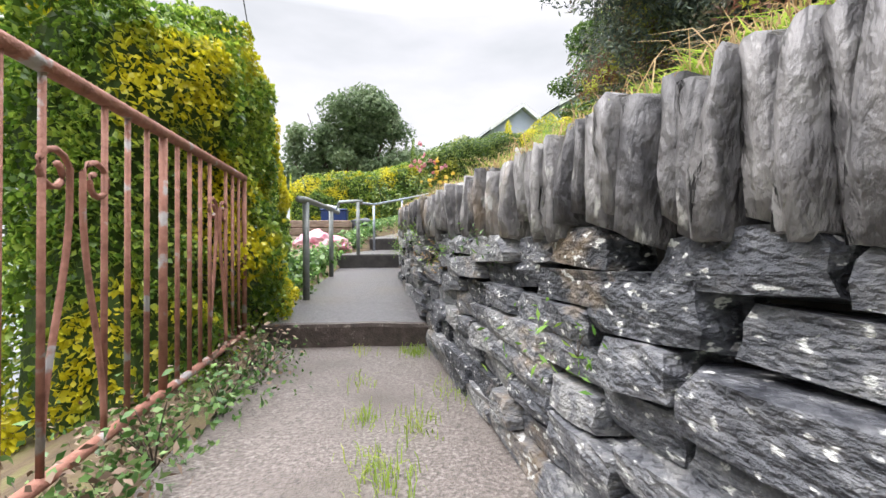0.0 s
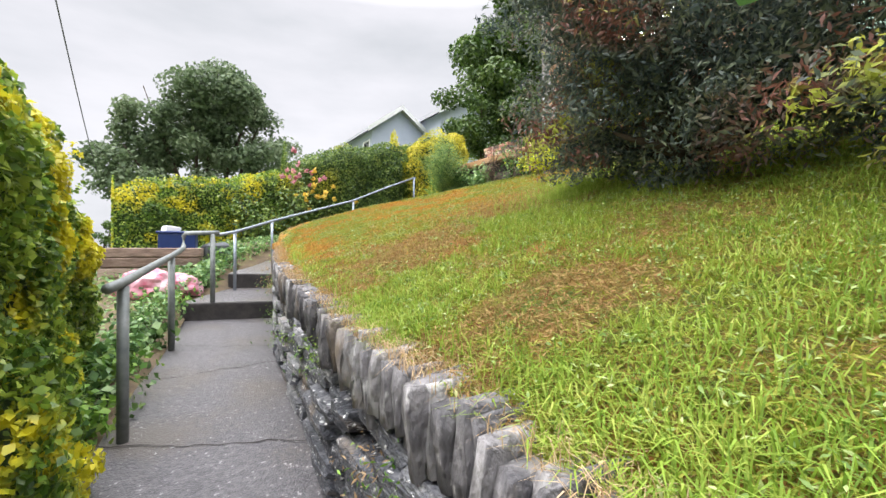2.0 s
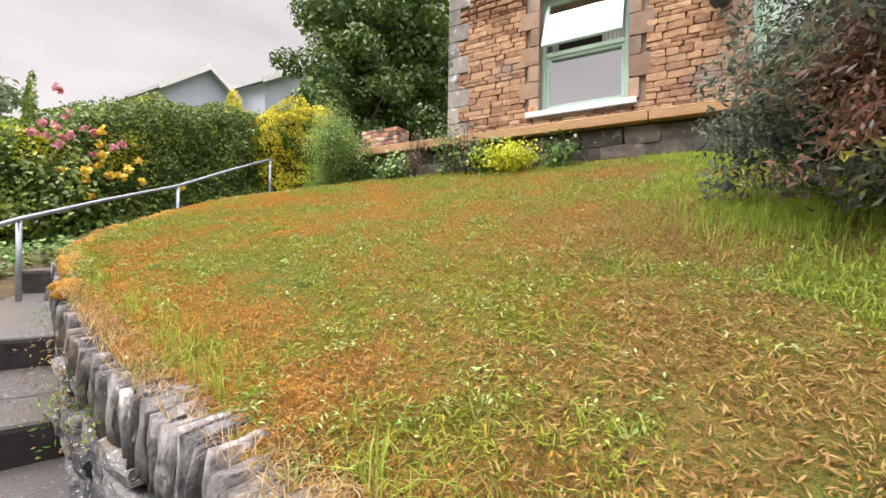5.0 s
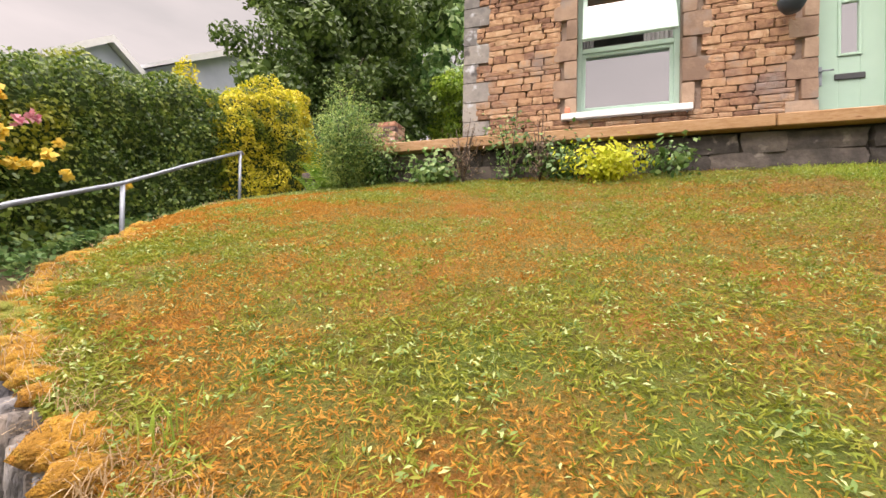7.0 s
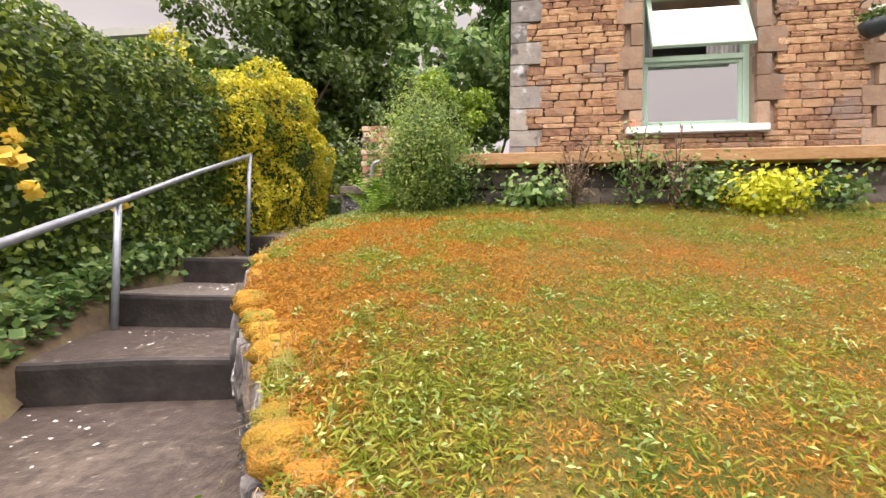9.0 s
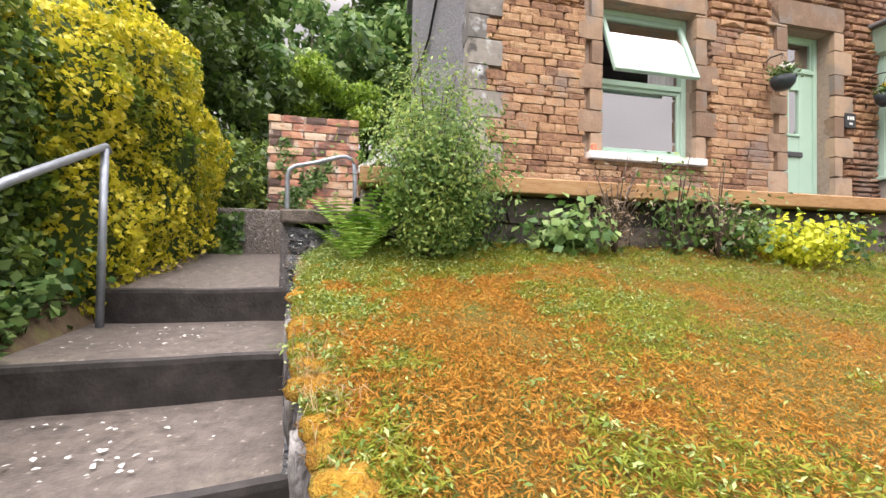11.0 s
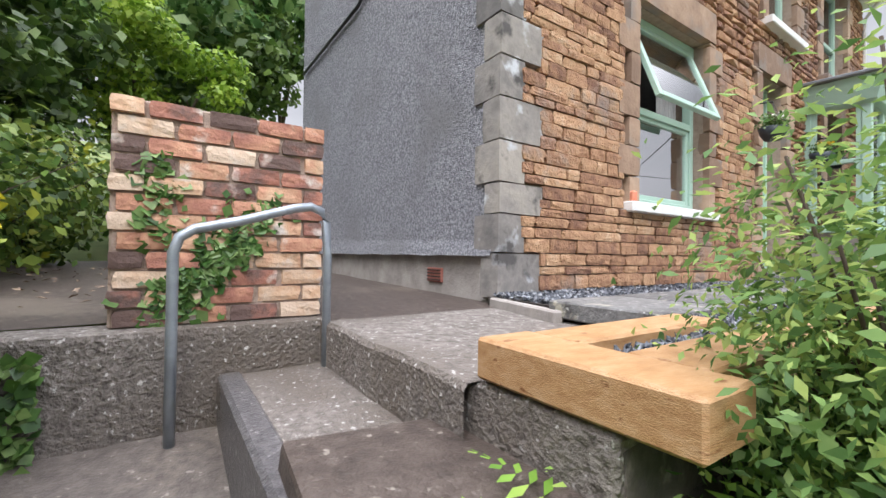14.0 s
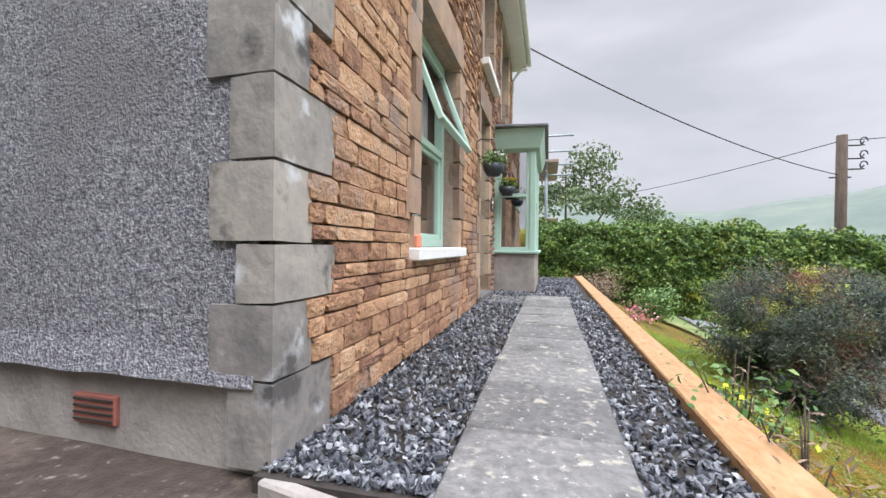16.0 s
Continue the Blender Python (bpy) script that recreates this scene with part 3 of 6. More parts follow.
# hairline cracks across the long treads
for k, (i, f0_, f1_) in enumerate(((2, 0.22, 0.16), (2, 0.47, 0.55), (2, 0.72, 0.66), (3, 0.5, 0.42))):
    (l0, r0, z0, h0), (l1, r1, z1, h1) = LIPS[i], LIPS[i + 1]
    cv_ = []
    for a in range(19):
        g = a / 18
        f = f0_ + (f1_ - f0_) * g + 0.012 * noise.noise(Vector((g * 7, k * 3, 1))) + 0.006 * noise.noise(Vector((g * 25, k, 1)))
        x = (l0[0] + (l1[0] - l0[0]) * f) * (1 - g) + (r0[0] + (r1[0] - r0[0]) * f) * g
        y = (l0[1] + (l1[1] - l0[1]) * f) * (1 - g) + (r0[1] + (r1[1] - r0[1]) * f) * g
        w = 0.012 * noise.noise(Vector((x * 2.5, y * 2.5, i))) + 0.004
        wd = 0.005 + 0.004 * noise.noise(Vector((g * 9, k, 5)))
        cv_ += [(x, y - wd, z0 + (z1 - h1 - z0) * f + w), (x, y + wd, z0 + (z1 - h1 - z0) * f + w)]
    under(path, mesh("crack", cv_, [(2 * a, 2 * a + 2, 2 * a + 3, 2 * a + 1) for a in range(18)], M_CORE))

# bed on the uphill side of the path: soil, litter
OUT = [(-2.3, -2.5), (-2.2, 0.7), (-2.0, 3.0), (-1.8, 7.5), (-1.2, 9.8), (0.6, 10.9), (2.6, 10.9), (3.4, 10.9), (4.2, 10.9), (5.1, 10.9), (6.7, 10.9)]
bv = []
for (l, r, z, h), o in zip(LIPS, OUT):
    for k in range(9):
        f = k / 8
        x, y = l[0] + (o[0] - l[0]) * f + (0.05 if k == 0 else 0), l[1] + (o[1] - l[1]) * f
        drop = 0.5 * f if l[1] < 3.5 else -0.10 * math.sin(f * 3)
        bv.append((x, y, z - 0.05 - drop - (0.15 if l[1] > 6 and k == 0 else 0) + 0.04 * noise.noise(Vector((x * 2, y * 2, 0)))))
nb_ = len(LIPS)
tagged(mesh("garden_bed", bv, [(a * 9 + b, a * 9 + b + 1, (a + 1) * 9 + b + 1, (a + 1) * 9 + b) for a in range(nb_ - 1) for b in range(8)], M_SOIL, smooth=True),
       "dark soil bed with leaf litter beside the path", "bed", kind="structure")

# ---- lawn and its retaining wall ----
EDGE = [(0.40, -8, 0.62), (0.40, -3, 0.73), (0.46, 0, 0.85), (0.52, 1.2, 0.90), (0.61, 2.7, 0.99), (0.71, 4.0, 1.09), (0.86, 5.2, 1.18), (1.10, 6.42, 1.33), (1.36, 7.28, 1.53),
        (1.72, 7.66, 1.68), (2.14, 7.94, 1.80), (2.55, 8.28, 1.92), (3.02, 8.55, 2.04), (3.60, 8.70, 2.18), (4.30, 8.77, 2.33), (4.95, 8.82, 2.42)]
E_ = np.array(EDGE)
EL = np.r_[0, np.cumsum(np.linalg.norm(np.diff(E_[:, :2], axis=0), axis=1))]
ETOT = EL[-1]


def edge(s):
    return np.array([np.interp(s, EL, E_[:, k]) for k in range(3)]).T


def edge_frame(s):
    p = edge(s)
    d = edge(min(s + 0.08, ETOT)) - edge(max(s - 0.08, 0))
    d[2] = 0
    d /= np.linalg.norm(d)
    return p, d, np.array([d[1], -d[0], 0.0])       # place, along, towards the lawn


def lawn(s, v):
    """The lawn between the wall's edge (v 0) and the timber-topped wall before the house (v 1)."""
    p = edge(s)
    ty = np.interp(s, EL, [-8, -3, 0, 1.2, 2.7, 4.0, 5.2, 6.4, 7.15, 7.4, 7.6, 7.8, 8.0, 8.2, 8.4, 8.62])
    tx = np.full_like(ty, 5.04)
    off = np.interp(s, EL, [0.06] * 6 + [0.05, 0.04] + [0.02] * 8)
    x = p[..., 0] + off + (tx - p[..., 0] - off) * v
    y = p[..., 1] + (ty - p[..., 1]) * v
    z = p[..., 2] + (2.54 - p[..., 2]) * v
    z = z - 0.035 * (1 - v) ** 14 + 0.05 * np.sin(x * 1.9 + y * 0.7) * np.sin(y * 1.3) * (1 - v) * v * 2
    return np.stack([x, y, z], -1)


ns_, nv_ = 110, 34
S, V = np.meshgrid(np.linspace(0, ETOT, ns_), np.linspace(0, 1, nv_), indexing="ij")
lp = lawn(S.ravel(), V.ravel())
lp[:, 2] += [0.02 * lump(p, 3.0) + 0.012 * lump(p, 9.0) for p in lp]
lf = [(i * nv_ + j, i * nv_ + j + 1, (i + 1) * nv_ + j + 1, (i + 1) * nv_ + j) for i in range(ns_ - 1) for j in range(nv_ - 1)]
lawn_ob = tagged(mesh("lawn", lp, lf, M_LAWN, smooth=True), "sloping lawn of mossy green and scorched orange grass", "lawn", kind="structure")


def blades(name, base, height, width, material, lean=0.5, parent=None):
    n = len(base)
    a = rng.uniform(0, 2 * math.pi, n)
    side = np.stack([np.cos(a), np.sin(a), np.zeros(n)], 1)
    ld = np.stack([np.sin(a), -np.cos(a), np.zeros(n)], 1)
    h = height * rng.uniform(0.45, 1.4, n)[:, None]
    le = lean * rng.uniform(0.1, 1.3, n)[:, None]
    w = width * rng.uniform(0.6, 1.3, n)[:, None]
    up = np.array([0, 0, 1.0])
    mid = base + up * h * 0.6 + ld * h * le * 0.35
    tip = base + up * h * (1 - 0.35 * le) + ld * h * le
    v = np.stack([base - side * w, base + side * w, mid + side * w * 0.8, mid - side * w * 0.8], 1)
    u = np.stack([mid - side * w * 0.8, mid + side * w * 0.8, tip + side * w * 0.15, tip - side * w * 0.15], 1)
    return quads(name, np.concatenate([v, u]), material, parent)


def field(p, f, seed):
    return np.array([noise.noise(Vector((q[0] * f, q[1] * f, seed))) for q in p])


def scorch(p):
    """How dry the lawn is: green low down and at the shrubs, russet in patches on the crown of the slope."""
    low = np.clip((3.6 - p[:, 1]) / 2.0, 0, 1)
    band = np.exp(-((p[:, 1] - 3.2 - 0.5 * (p[:, 0] - 1.2)) / 0.8) ** 2)
    return field(p, 1.3, 7.0) * 0.75 + field(p, 4.2, 2.0) * 0.55 + field(p, 15.0, 5.0) * 0.4 - 0.42 * low + 0.2 * band + 0.15 * np.clip((p[:, 1] - 4.8) / 1.6, 0, 1) - 0.35 * np.clip((p[:, 0] - 3.7) / 0.9, 0, 1)


UP = np.array([0, 0, 1.0])
n = 430000
s = EL[2] - 0.6 + (ETOT - EL[2] + 0.6) * rng.random(n) ** 0.85
pts = lawn(s, rng.random(n) ** 1.5)
dry = scorch(pts) + rng.normal(0, 0.15, n)
low = pts[:, 1] + rng.normal(0, 0.5, n) < 4.2
pts[:, 2] += rng.uniform(0.0, 0.022, n) + 0.012 * field(pts, 9.0, 3.0)
for nm, pick, size, m_, text in (("lawn_grass", dry < 0.06, 0.029, M_TURF, "short mown green and straw-tipped lawn grass"), ("lawn_moss", (dry >= 0.06) & ~low, 0.020, M_RUSSET, "russet moss and scorched grass in the lawn"),
                                 ("withered_grass", (dry >= 0.06) & low, 0.030, M_WITHER, "withered brown grass of the lower lawn")):
    q = pts[pick]
    tagged(leaves(nm, q, np.tile(UP, (len(q), 1)), size, m_, spread=0.75, aspect=5.5 if m_ is M_RUSSET else 6.5, cup=0.15), text, "grass", kind="stuff")
n = 70000
s = EL[2] - 0.6 + (EL[5] - EL[2] + 0.6) * rng.random(n)
pp = lawn(s, rng.random(n) ** 1.7)
pick = (scorch(pp) + rng.normal(0, 0.12, n) < -0.22)
tagged(blades("fresh_grass", pp[pick], 0.055, 0.0022, M_BLADE, 1.5), "fresh green grass of the lower lawn", "grass", kind="stuff")
# broad weeds in rosettes
n = 8000
s = rng.uniform(EL[2], ETOT, n)
c = lawn(s, rng.random(n) ** 1.2)
c = c[scorch(c) < 0.12 + rng.normal(0, 0.2, n)]
k = len(c) * 8
c = np.repeat(c, 8, 0) + np.c_[rng.normal(0, 0.02, (k, 2)), np.abs(rng.normal(0.02, 0.008, k))]
tagged(leaves("lawn_weeds", c, np.tile(UP, (k, 1)), 0.02, M_WEED, spread=0.6, aspect=2.8), "small downy green weeds growing in the lawn", "weeds", kind="stuff")
# dead grass hanging over the wall's edge, long grass behind it
n = 24000
s = rng.uniform(EL[2] - 0.3, ETOT, n)
keep = np.array([noise.noise(Vector((q * 1.7, 4, 1))) for q in s]) + rng.normal(0, 0.25, n) > np.interp(s, EL, [-0.05] * 8 + [0.25] * 8)
s = s[keep]
pp = np.array([edge_frame(q)[0] + edge_frame(q)[2] * rng.uniform(0.0, 0.26) for q in s])
pp[:, 2] -= 0.012
tagged(blades("dry_edge_grass", pp, 0.05, 0.0012, M_STRAW, 1.6), "straw-coloured dead grass along the wall top", "grass", kind="stuff")
n = 7000
s = rng.uniform(EL[2] - 0.3, EL[7], n)
pp = np.array([edge_frame(q)[0] + edge_frame(q)[2] * rng.uniform(0.12, 0.5) for q in s])
pp[:, 2] -= 0.02
keep = np.array([noise.noise(Vector((p[0] * 3, p[1] * 3, 5))) for p in pp]) > 0.0
tagged(blades("edge_grass", pp[keep], 0.12, 0.002, M_BLADE, 0.8), "long green grass behind the wall top", "grass", kind="stuff")
# orange moss cushions on the wall's edge farther up
mv, cushions = [], bmesh.new()
for q in rng.uniform(EL[7], ETOT - 0.3, 520):
    p, d, inn = edge_frame(q)
    if noise.noise(Vector((q * 2.2, 8, 0))) < -0.22:
        continue
    c0 = p + inn * rng.uniform(0.02, 0.16) + np.array([0, 0, -0.03])
    r = rng.uniform(0.014, 0.05)
    for v in bmesh.ops.create_icosphere(cushions, subdivisions=2, radius=r)["verts"]:
        k = 1 + 0.35 * noise.noise(v.co * 40 + Vector(c0)) + 0.25 * noise.noise(v.co * 110)
        v.co = Vector((v.co.x * 1.3 * k + c0[0], v.co.y * 1.3 * k + c0[1], v.co.z * 0.75 * k + c0[2]))
    dd = rng.normal(0, 1, (150, 3))
    dd /= np.linalg.norm(dd, axis=1)[:, None]
    dd[:, 2] = np.abs(dd[:, 2])
    mv.append(c0 + dd * r * [1.3, 1.3, 0.8] * rng.uniform(0.95, 1.12, (150, 1)))
me = bpy.data.meshes.new("moss_cushions")
cushions.to_mesh(me)
cushions.free()
me.materials.append(M_MOSS)
me.polygons.foreach_set("use_smooth", [True] * len(me.polygons))
tagged(new("moss_cushions", me), "orange and golden moss cushions on the wall's edge", "moss", kind="stuff")
mv = np.concatenate(mv)
tagged(leaves("moss_tips", mv, rng.normal(0, 1, mv.shape), 0.009, M_MOSS, aspect=4.0), "fine golden tips of the moss on the wall's edge", "moss", kind="stuff")

# wall core, butted under the stones
wall = group("garden_wall", (0.5, 0, 0), "low dry-stone retaining wall of dark slate with upright coping stones", "wall", kind="structure")


def path_z(x, y):
    """Height of the path beside a place on its right edge."""
    best = -0.24
    for i in range(len(LIPS) - 1):
        a, b = Vector(LIPS[i][1]), Vector(LIPS[i + 1][1])
        d = b - a
        f = (Vector((x, y)) - a).dot(d) / d.length_squared
        if 0 <= f <= 1:
            best = LIPS[i][2] + (LIPS[i + 1][2] - LIPS[i + 1][3] - LIPS[i][2]) * f
    return best


cv = []
nS = 90
for k in range(nS):
    p, d, inn = edge_frame(ETOT * k / (nS - 1))
    zb = path_z(p[0], p[1]) - 0.25
    for o, z in ((0.10, zb), (0.12, p[2] - 0.06), (0.26, p[2] - 0.05), (0.32, zb)):
        q = p + inn * o
        cv.append((q[0], q[1], z))
under(wall, mesh("core", cv, [(a * 4 + b, a * 4 + (b + 1) % 4, (a + 1) * 4 + (b + 1) % 4, (a + 1) * 4 + b) for a in range(nS - 1) for b in range(4)], M_CORE))


def stone_mesh(name, material, seed, bev=0.09, rough=0.07, soft=False):
    """A unit stone: bevelled, uneven, a little split on its faces."""
    r = random.Random(seed)
    bm = bmesh.new()
    bmesh.ops.create_cube(bm, size=1)
    for v in bm.verts:
        v.co += Vector([r.uniform(-rough, rough) for _ in range(3)])
    bmesh.ops.subdivide_edges(bm, edges=bm.edges[:], cuts=2, use_grid_fill=True)
    for v in bm.verts:
        out = sum(abs(k) > 0.42 for k in v.co)
        v.co *= 1 - bev * 0.45 * (out - 1)
    for v in bm.verts:
        v.co += Vector([r.uniform(-rough, rough) * 0.6 for _ in range(3)])
    me = bpy.data.meshes.new(name)
    bm.to_mesh(me)
    bm.free()
    me.materials.append(material)
    if soft:
        me.polygons.foreach_set("use_smooth", [True] * len(me.polygons))
    return me


def put(name, me, at, size, along, parent, tilt=0.0, lean=0.0):
    """A piece on shared mesh data: x along, y into the wall, z up."""
    ob = new(name, me)
    ob.matrix_world = pose(*at, 0, 0, math.degrees(math.atan2(along[1], along[0]))) @ pose(0, 0, 0, lean, tilt, 0) @ Matrix.Diagonal((*size, 1))
    return under(parent, ob)

# ---- house ----
FX = 6.74
house = group("house", (FX, 7.3, 2.9), "two-storey stone house with red sandstone front and roughcast gable", "house")
OPEN = {"window": (4.36, 5.66, 3.71, 5.54), "door": (2.14, 2.93, 3.04, 5.60), "upper": (1.75, 2.75, 6.30, 7.9), "upper2": (-0.75, 0.55, 6.12, 7.9), "bay": (-0.95, 1.25, 3.5, 5.5)}
ys = sorted({-1.9, 7.26, *[o[0] for o in OPEN.values()], *[o[1] for o in OPEN.values()]})
zs = sorted({2.6, 8.2, *[o[2] for o in OPEN.values()], *[o[3] for o in OPEN.values()]})
vs, fs = [], []


def quad(*p):
    k = len(vs)
    vs.extend(p)
    fs.append((k, k + 1, k + 2, k + 3))


for a, b in zip(ys, ys[1:]):
    for c, d in zip(zs, zs[1:]):
        m_, q_ = (a + b) / 2, (c + d) / 2
        if not any(o[0] < m_ < o[1] and o[2] < q_ < o[3] for o in OPEN.values()):
            quad((FX, b, c), (FX, a, c), (FX, a, d), (FX, b, d))
            quad((FX + 0.35, a, c), (FX + 0.35, b, c), (FX + 0.35, b, d), (FX + 0.35, a, d))
for y0, y1, z0, z1 in OPEN.values():
    X0, X1 = FX, FX + 0.35
    quad((X0, y0, z0), (X1, y0, z0), (X1, y0, z1), (X0, y0, z1))
    quad((X1, y1, z0), (X0, y1, z0), (X0, y1, z1), (X1, y1, z1))
    quad((X0, y0, z0), (X0, y1, z0), (X1, y1, z0), (X1, y0, z0))
    quad((X0, y0, z1), (X1, y0, z1), (X1, y1, z1), (X0, y1, z1))
front = under(house, mesh("front_wall", vs, fs, M_MORTAR))

# gable wall of roughcast, with a bellcast ledge over a plinth
GY, BX = 7.26, 11.6
vs = []
nx, nz = 60, 44
for i in range(nx + 1):
    x = FX + 0.02 + (BX - FX - 0.02) * i / nx
    for j in range(nz + 1):
        top = 8.2 + 2.3 * (1 - abs((x - (FX + BX) / 2) / ((BX - FX) / 2)))
        z = 3.22 + (top - 3.22) * j / nz
        bell = 0.032 * max(0, 1 - (z - 3.22) / 0.18) ** 2
        vs.append((x, GY + 0.03 + bell + 0.006 * noise.noise(Vector((x * 3, z * 3, 0))), z + (0.012 * noise.noise(Vector((x * 4, 0, 0))) if j == 0 else 0)))
fs = [(i * (nz + 1) + j, (i + 1) * (nz + 1) + j, (i + 1) * (nz + 1) + j + 1, i * (nz + 1) + j + 1) for i in range(nx) for j in range(nz)]
for i in range(nx):
    k = len(vs)
    a, b = vs[i * (nz + 1)], vs[(i + 1) * (nz + 1)]
    vs += [(a[0], GY - 0.02, a[2]), (b[0], GY - 0.02, b[2])]
    fs.append((i * (nz + 1), k, k + 1, (i + 1) * (nz + 1)))
under(house, mesh("gable_wall", vs, fs, M_ROUGHCAST, smooth=False))
under(house, solid("plinth", (BX - FX - 0.02, 0.3, 0.75), ((FX + BX) / 2 + 0.02, GY - 0.15, 2.88), M_PLINTH, bevel=0.012))
under(house, solid("back_wall", (0.3, 9.16, 5.6), (BX - 0.15, 2.68, 5.4), M_ROUGHCAST, bevel=0))
under(house, solid("end_wall", (BX - FX, 0.3, 5.6), ((FX + BX) / 2, -1.75, 5.4), M_ROUGHCAST, bevel=0))
under(house, solid("inner_wall", (0.1, 8.8, 5.4), (8.6, 2.7, 5.5), M_ROOM, bevel=0))
under(house, solid("room_floor", (1.6, 8.8, 0.08), (7.85, 2.7, 3.3), M_ROOM, bevel=0))
under(house, solid("storey_floor", (1.5, 8.8, 0.25), (7.85, 2.7, 5.85), M_ROOM, bevel=0))
mx_ = (FX + BX) / 2
for sgn, x0 in ((1, FX - 0.38), (-1, BX + 0.38)):
    z0, z1 = 8.16, 10.62
    pv = [(x0, -2.1, z0), (x0, GY + 0.12, z0), (mx_, GY + 0.12, z1), (mx_, -2.1, z1)]
    pv += [(x, y, z + 0.1) for x, y, z in pv]
    under(house, mesh("roof", pv, [(0, 1, 2, 3), (7, 6, 5, 4), (0, 4, 5, 1), (1, 5, 6, 2), (2, 6, 7, 3), (3, 7, 4, 0)], M_ROOF))
under(house, solid("soffit", (0.36, 9.3, 0.04), (FX - 0.19, 2.6, 8.12), M_WHITE, bevel=0.005))
under(house, solid("fascia", (0.03, 9.3, 0.2), (FX - 0.38, 2.6, 8.2), M_WHITE, bevel=0.005))
gut = [(FX - 0.45, 7.3, 8.24), (FX - 0.45, 2.6, 8.23), (FX - 0.45, -2.0, 8.22)]
under(house, tube("gutter", gut, 0.055, M_WHITE))
under(house, tube("downpipe", [(FX - 0.45, -1.85, 8.2), (FX - 0.2, -1.85, 8.0), (FX - 0.06, -1.85, 7.8), (FX - 0.06, -1.85, 3.0)], 0.035, M_WHITE))
# cable on the gable
under(house, tube("cable", [(11.5, GY + 0.06, 6.15), (9.2, GY + 0.06, 6.0 + 0.15), (8.2, GY + 0.06, 6.6), (7.2, GY + 0.06, 7.5)], 0.022, M_DARKIRON, sides=6))
# air brick
vent = under(house, solid("air_brick", (0.22, 0.03, 0.12), (7.53, GY + 0.006, 3.055), M_VENT, bevel=0.006))
for k in range(4):
    v_ = solid("slot", (0.2, 0.02, 0.008), (7.53, GY + 0.018, 3.015 + k * 0.027), M_CORE, bevel=0)
    under(house, v_)


def glazing(parent, axis_, at, w, h, paint, bar=0.055, deep=0.07, mid=None):
    """A frame with its glass in the plane of a wall. axis_ 'y': the width runs along y, 'x': along x. at: the middle of the foot."""
    x, y, z = at
    sz = (lambda a, d, c: (d, a, c)) if axis_ == "y" else (lambda a, d, c: (a, d, c))
    of = (lambda a: (x, y + a)) if axis_ == "y" else (lambda a: (x + a, y))
    for s_ in (-1, 1):
        under(parent, solid("frame", sz(bar, deep, h), (*of(s_ * (w - bar) / 2), z + h / 2), paint, bevel=0.006))
    for zz in [bar / 2, h - bar / 2] + ([mid] if mid else []):
        under(parent, solid("frame", sz(w - 2 * bar, deep, bar), (*of(0), z + zz), paint, bevel=0.006))
    g = solid("glass", sz(w - 2 * bar + 0.01, 0.008, h - 2 * bar + 0.01), (*of(0), z + h / 2), M_GLASS, bevel=0)
    g.visible_shadow = False
    under(parent, g)


def curtain(parent, x, y0, y1, z0, z1, waves=5):
    vs, n = [], 40
    for k in range(n + 1):
        y = y0 + (y1 - y0) * k / n
        vs += [(x + 0.03 * math.sin(k / n * waves * 6.28), y, z0), (x + 0.02 * math.sin(k / n * waves * 6.28 + 0.3), y, z1)]
    under(parent, mesh("curtain", vs, [(2 * k, 2 * k + 2, 2 * k + 3, 2 * k + 1) for k in range(n)], M_CURTAIN, smooth=True))


y0, y1, z0, z1 = OPEN["window"]
win = group("window_1", (FX, 5.0, z0), "sage-green timber window with its top light hung open", "window", kind="structure")
wm, ww = (y0 + y1) / 2, y1 - y0
wx = FX + 0.14
under(win, solid("frame", (0.09, 0.07, z1 - z0), (wx, y0 + 0.035, (z0 + z1) / 2), M_PAINT, bevel=0.006))
under(win, solid("frame", (0.09, 0.07, z1 - z0), (wx, y1 - 0.035, (z0 + z1) / 2), M_PAINT, bevel=0.006))
under(win, solid("frame", (0.09, ww - 0.14, 0.07), (wx, wm, z1 - 0.035), M_PAINT, bevel=0.006))
under(win, solid("frame", (0.10, ww - 0.14, 0.08), (wx, wm, z0 + 0.04), M_PAINT, bevel=0.006))
under(win, solid("frame", (0.09, ww - 0.14, 0.07), (wx, wm, 4.64), M_PAINT, bevel=0.006))
glazing(win, "y", (wx, wm, z0 + 0.08), ww - 0.14, 4.605 - z0 - 0.08, M_PAINT, 0.045, 0.05)
# the open light hangs from its top edge
H_, ang = 0.86, 21.0
pivot = pose(wx - 0.02, wm, z1 - 0.08, 0, ang, 0)
for nm, size, at, mt in (("sash", (0.05, 0.06, H_), (0, -(ww - 0.2) / 2, -H_ / 2), M_PAINT), ("sash", (0.05, 0.06, H_), (0, (ww - 0.2) / 2, -H_ / 2), M_PAINT),
                         ("sash", (0.05, ww - 0.26, 0.06), (0, 0, -0.03), M_PAINT), ("sash", (0.05, ww - 0.26, 0.06), (0, 0, -H_ + 0.03), M_PAINT),
                         ("glass", (0.008, ww - 0.25, H_ - 0.11), (0, 0, -H_ / 2), M_GLASS)):
    o = solid(nm, size, (0, 0, 0), mt, bevel=0.006 if mt is M_PAINT else 0)
    o.matrix_world = pivot @ Matrix.Translation(at)
    if mt is M_GLASS:
        o.visible_shadow = False
    under(win, o)
curtain(win, wx + 0.14, y0 + 0.02, y0 + 0.42, z0, z1, 7)
curtain(win, wx + 0.14, y1 - 0.22, y1 - 0.02, z0, z1, 4)
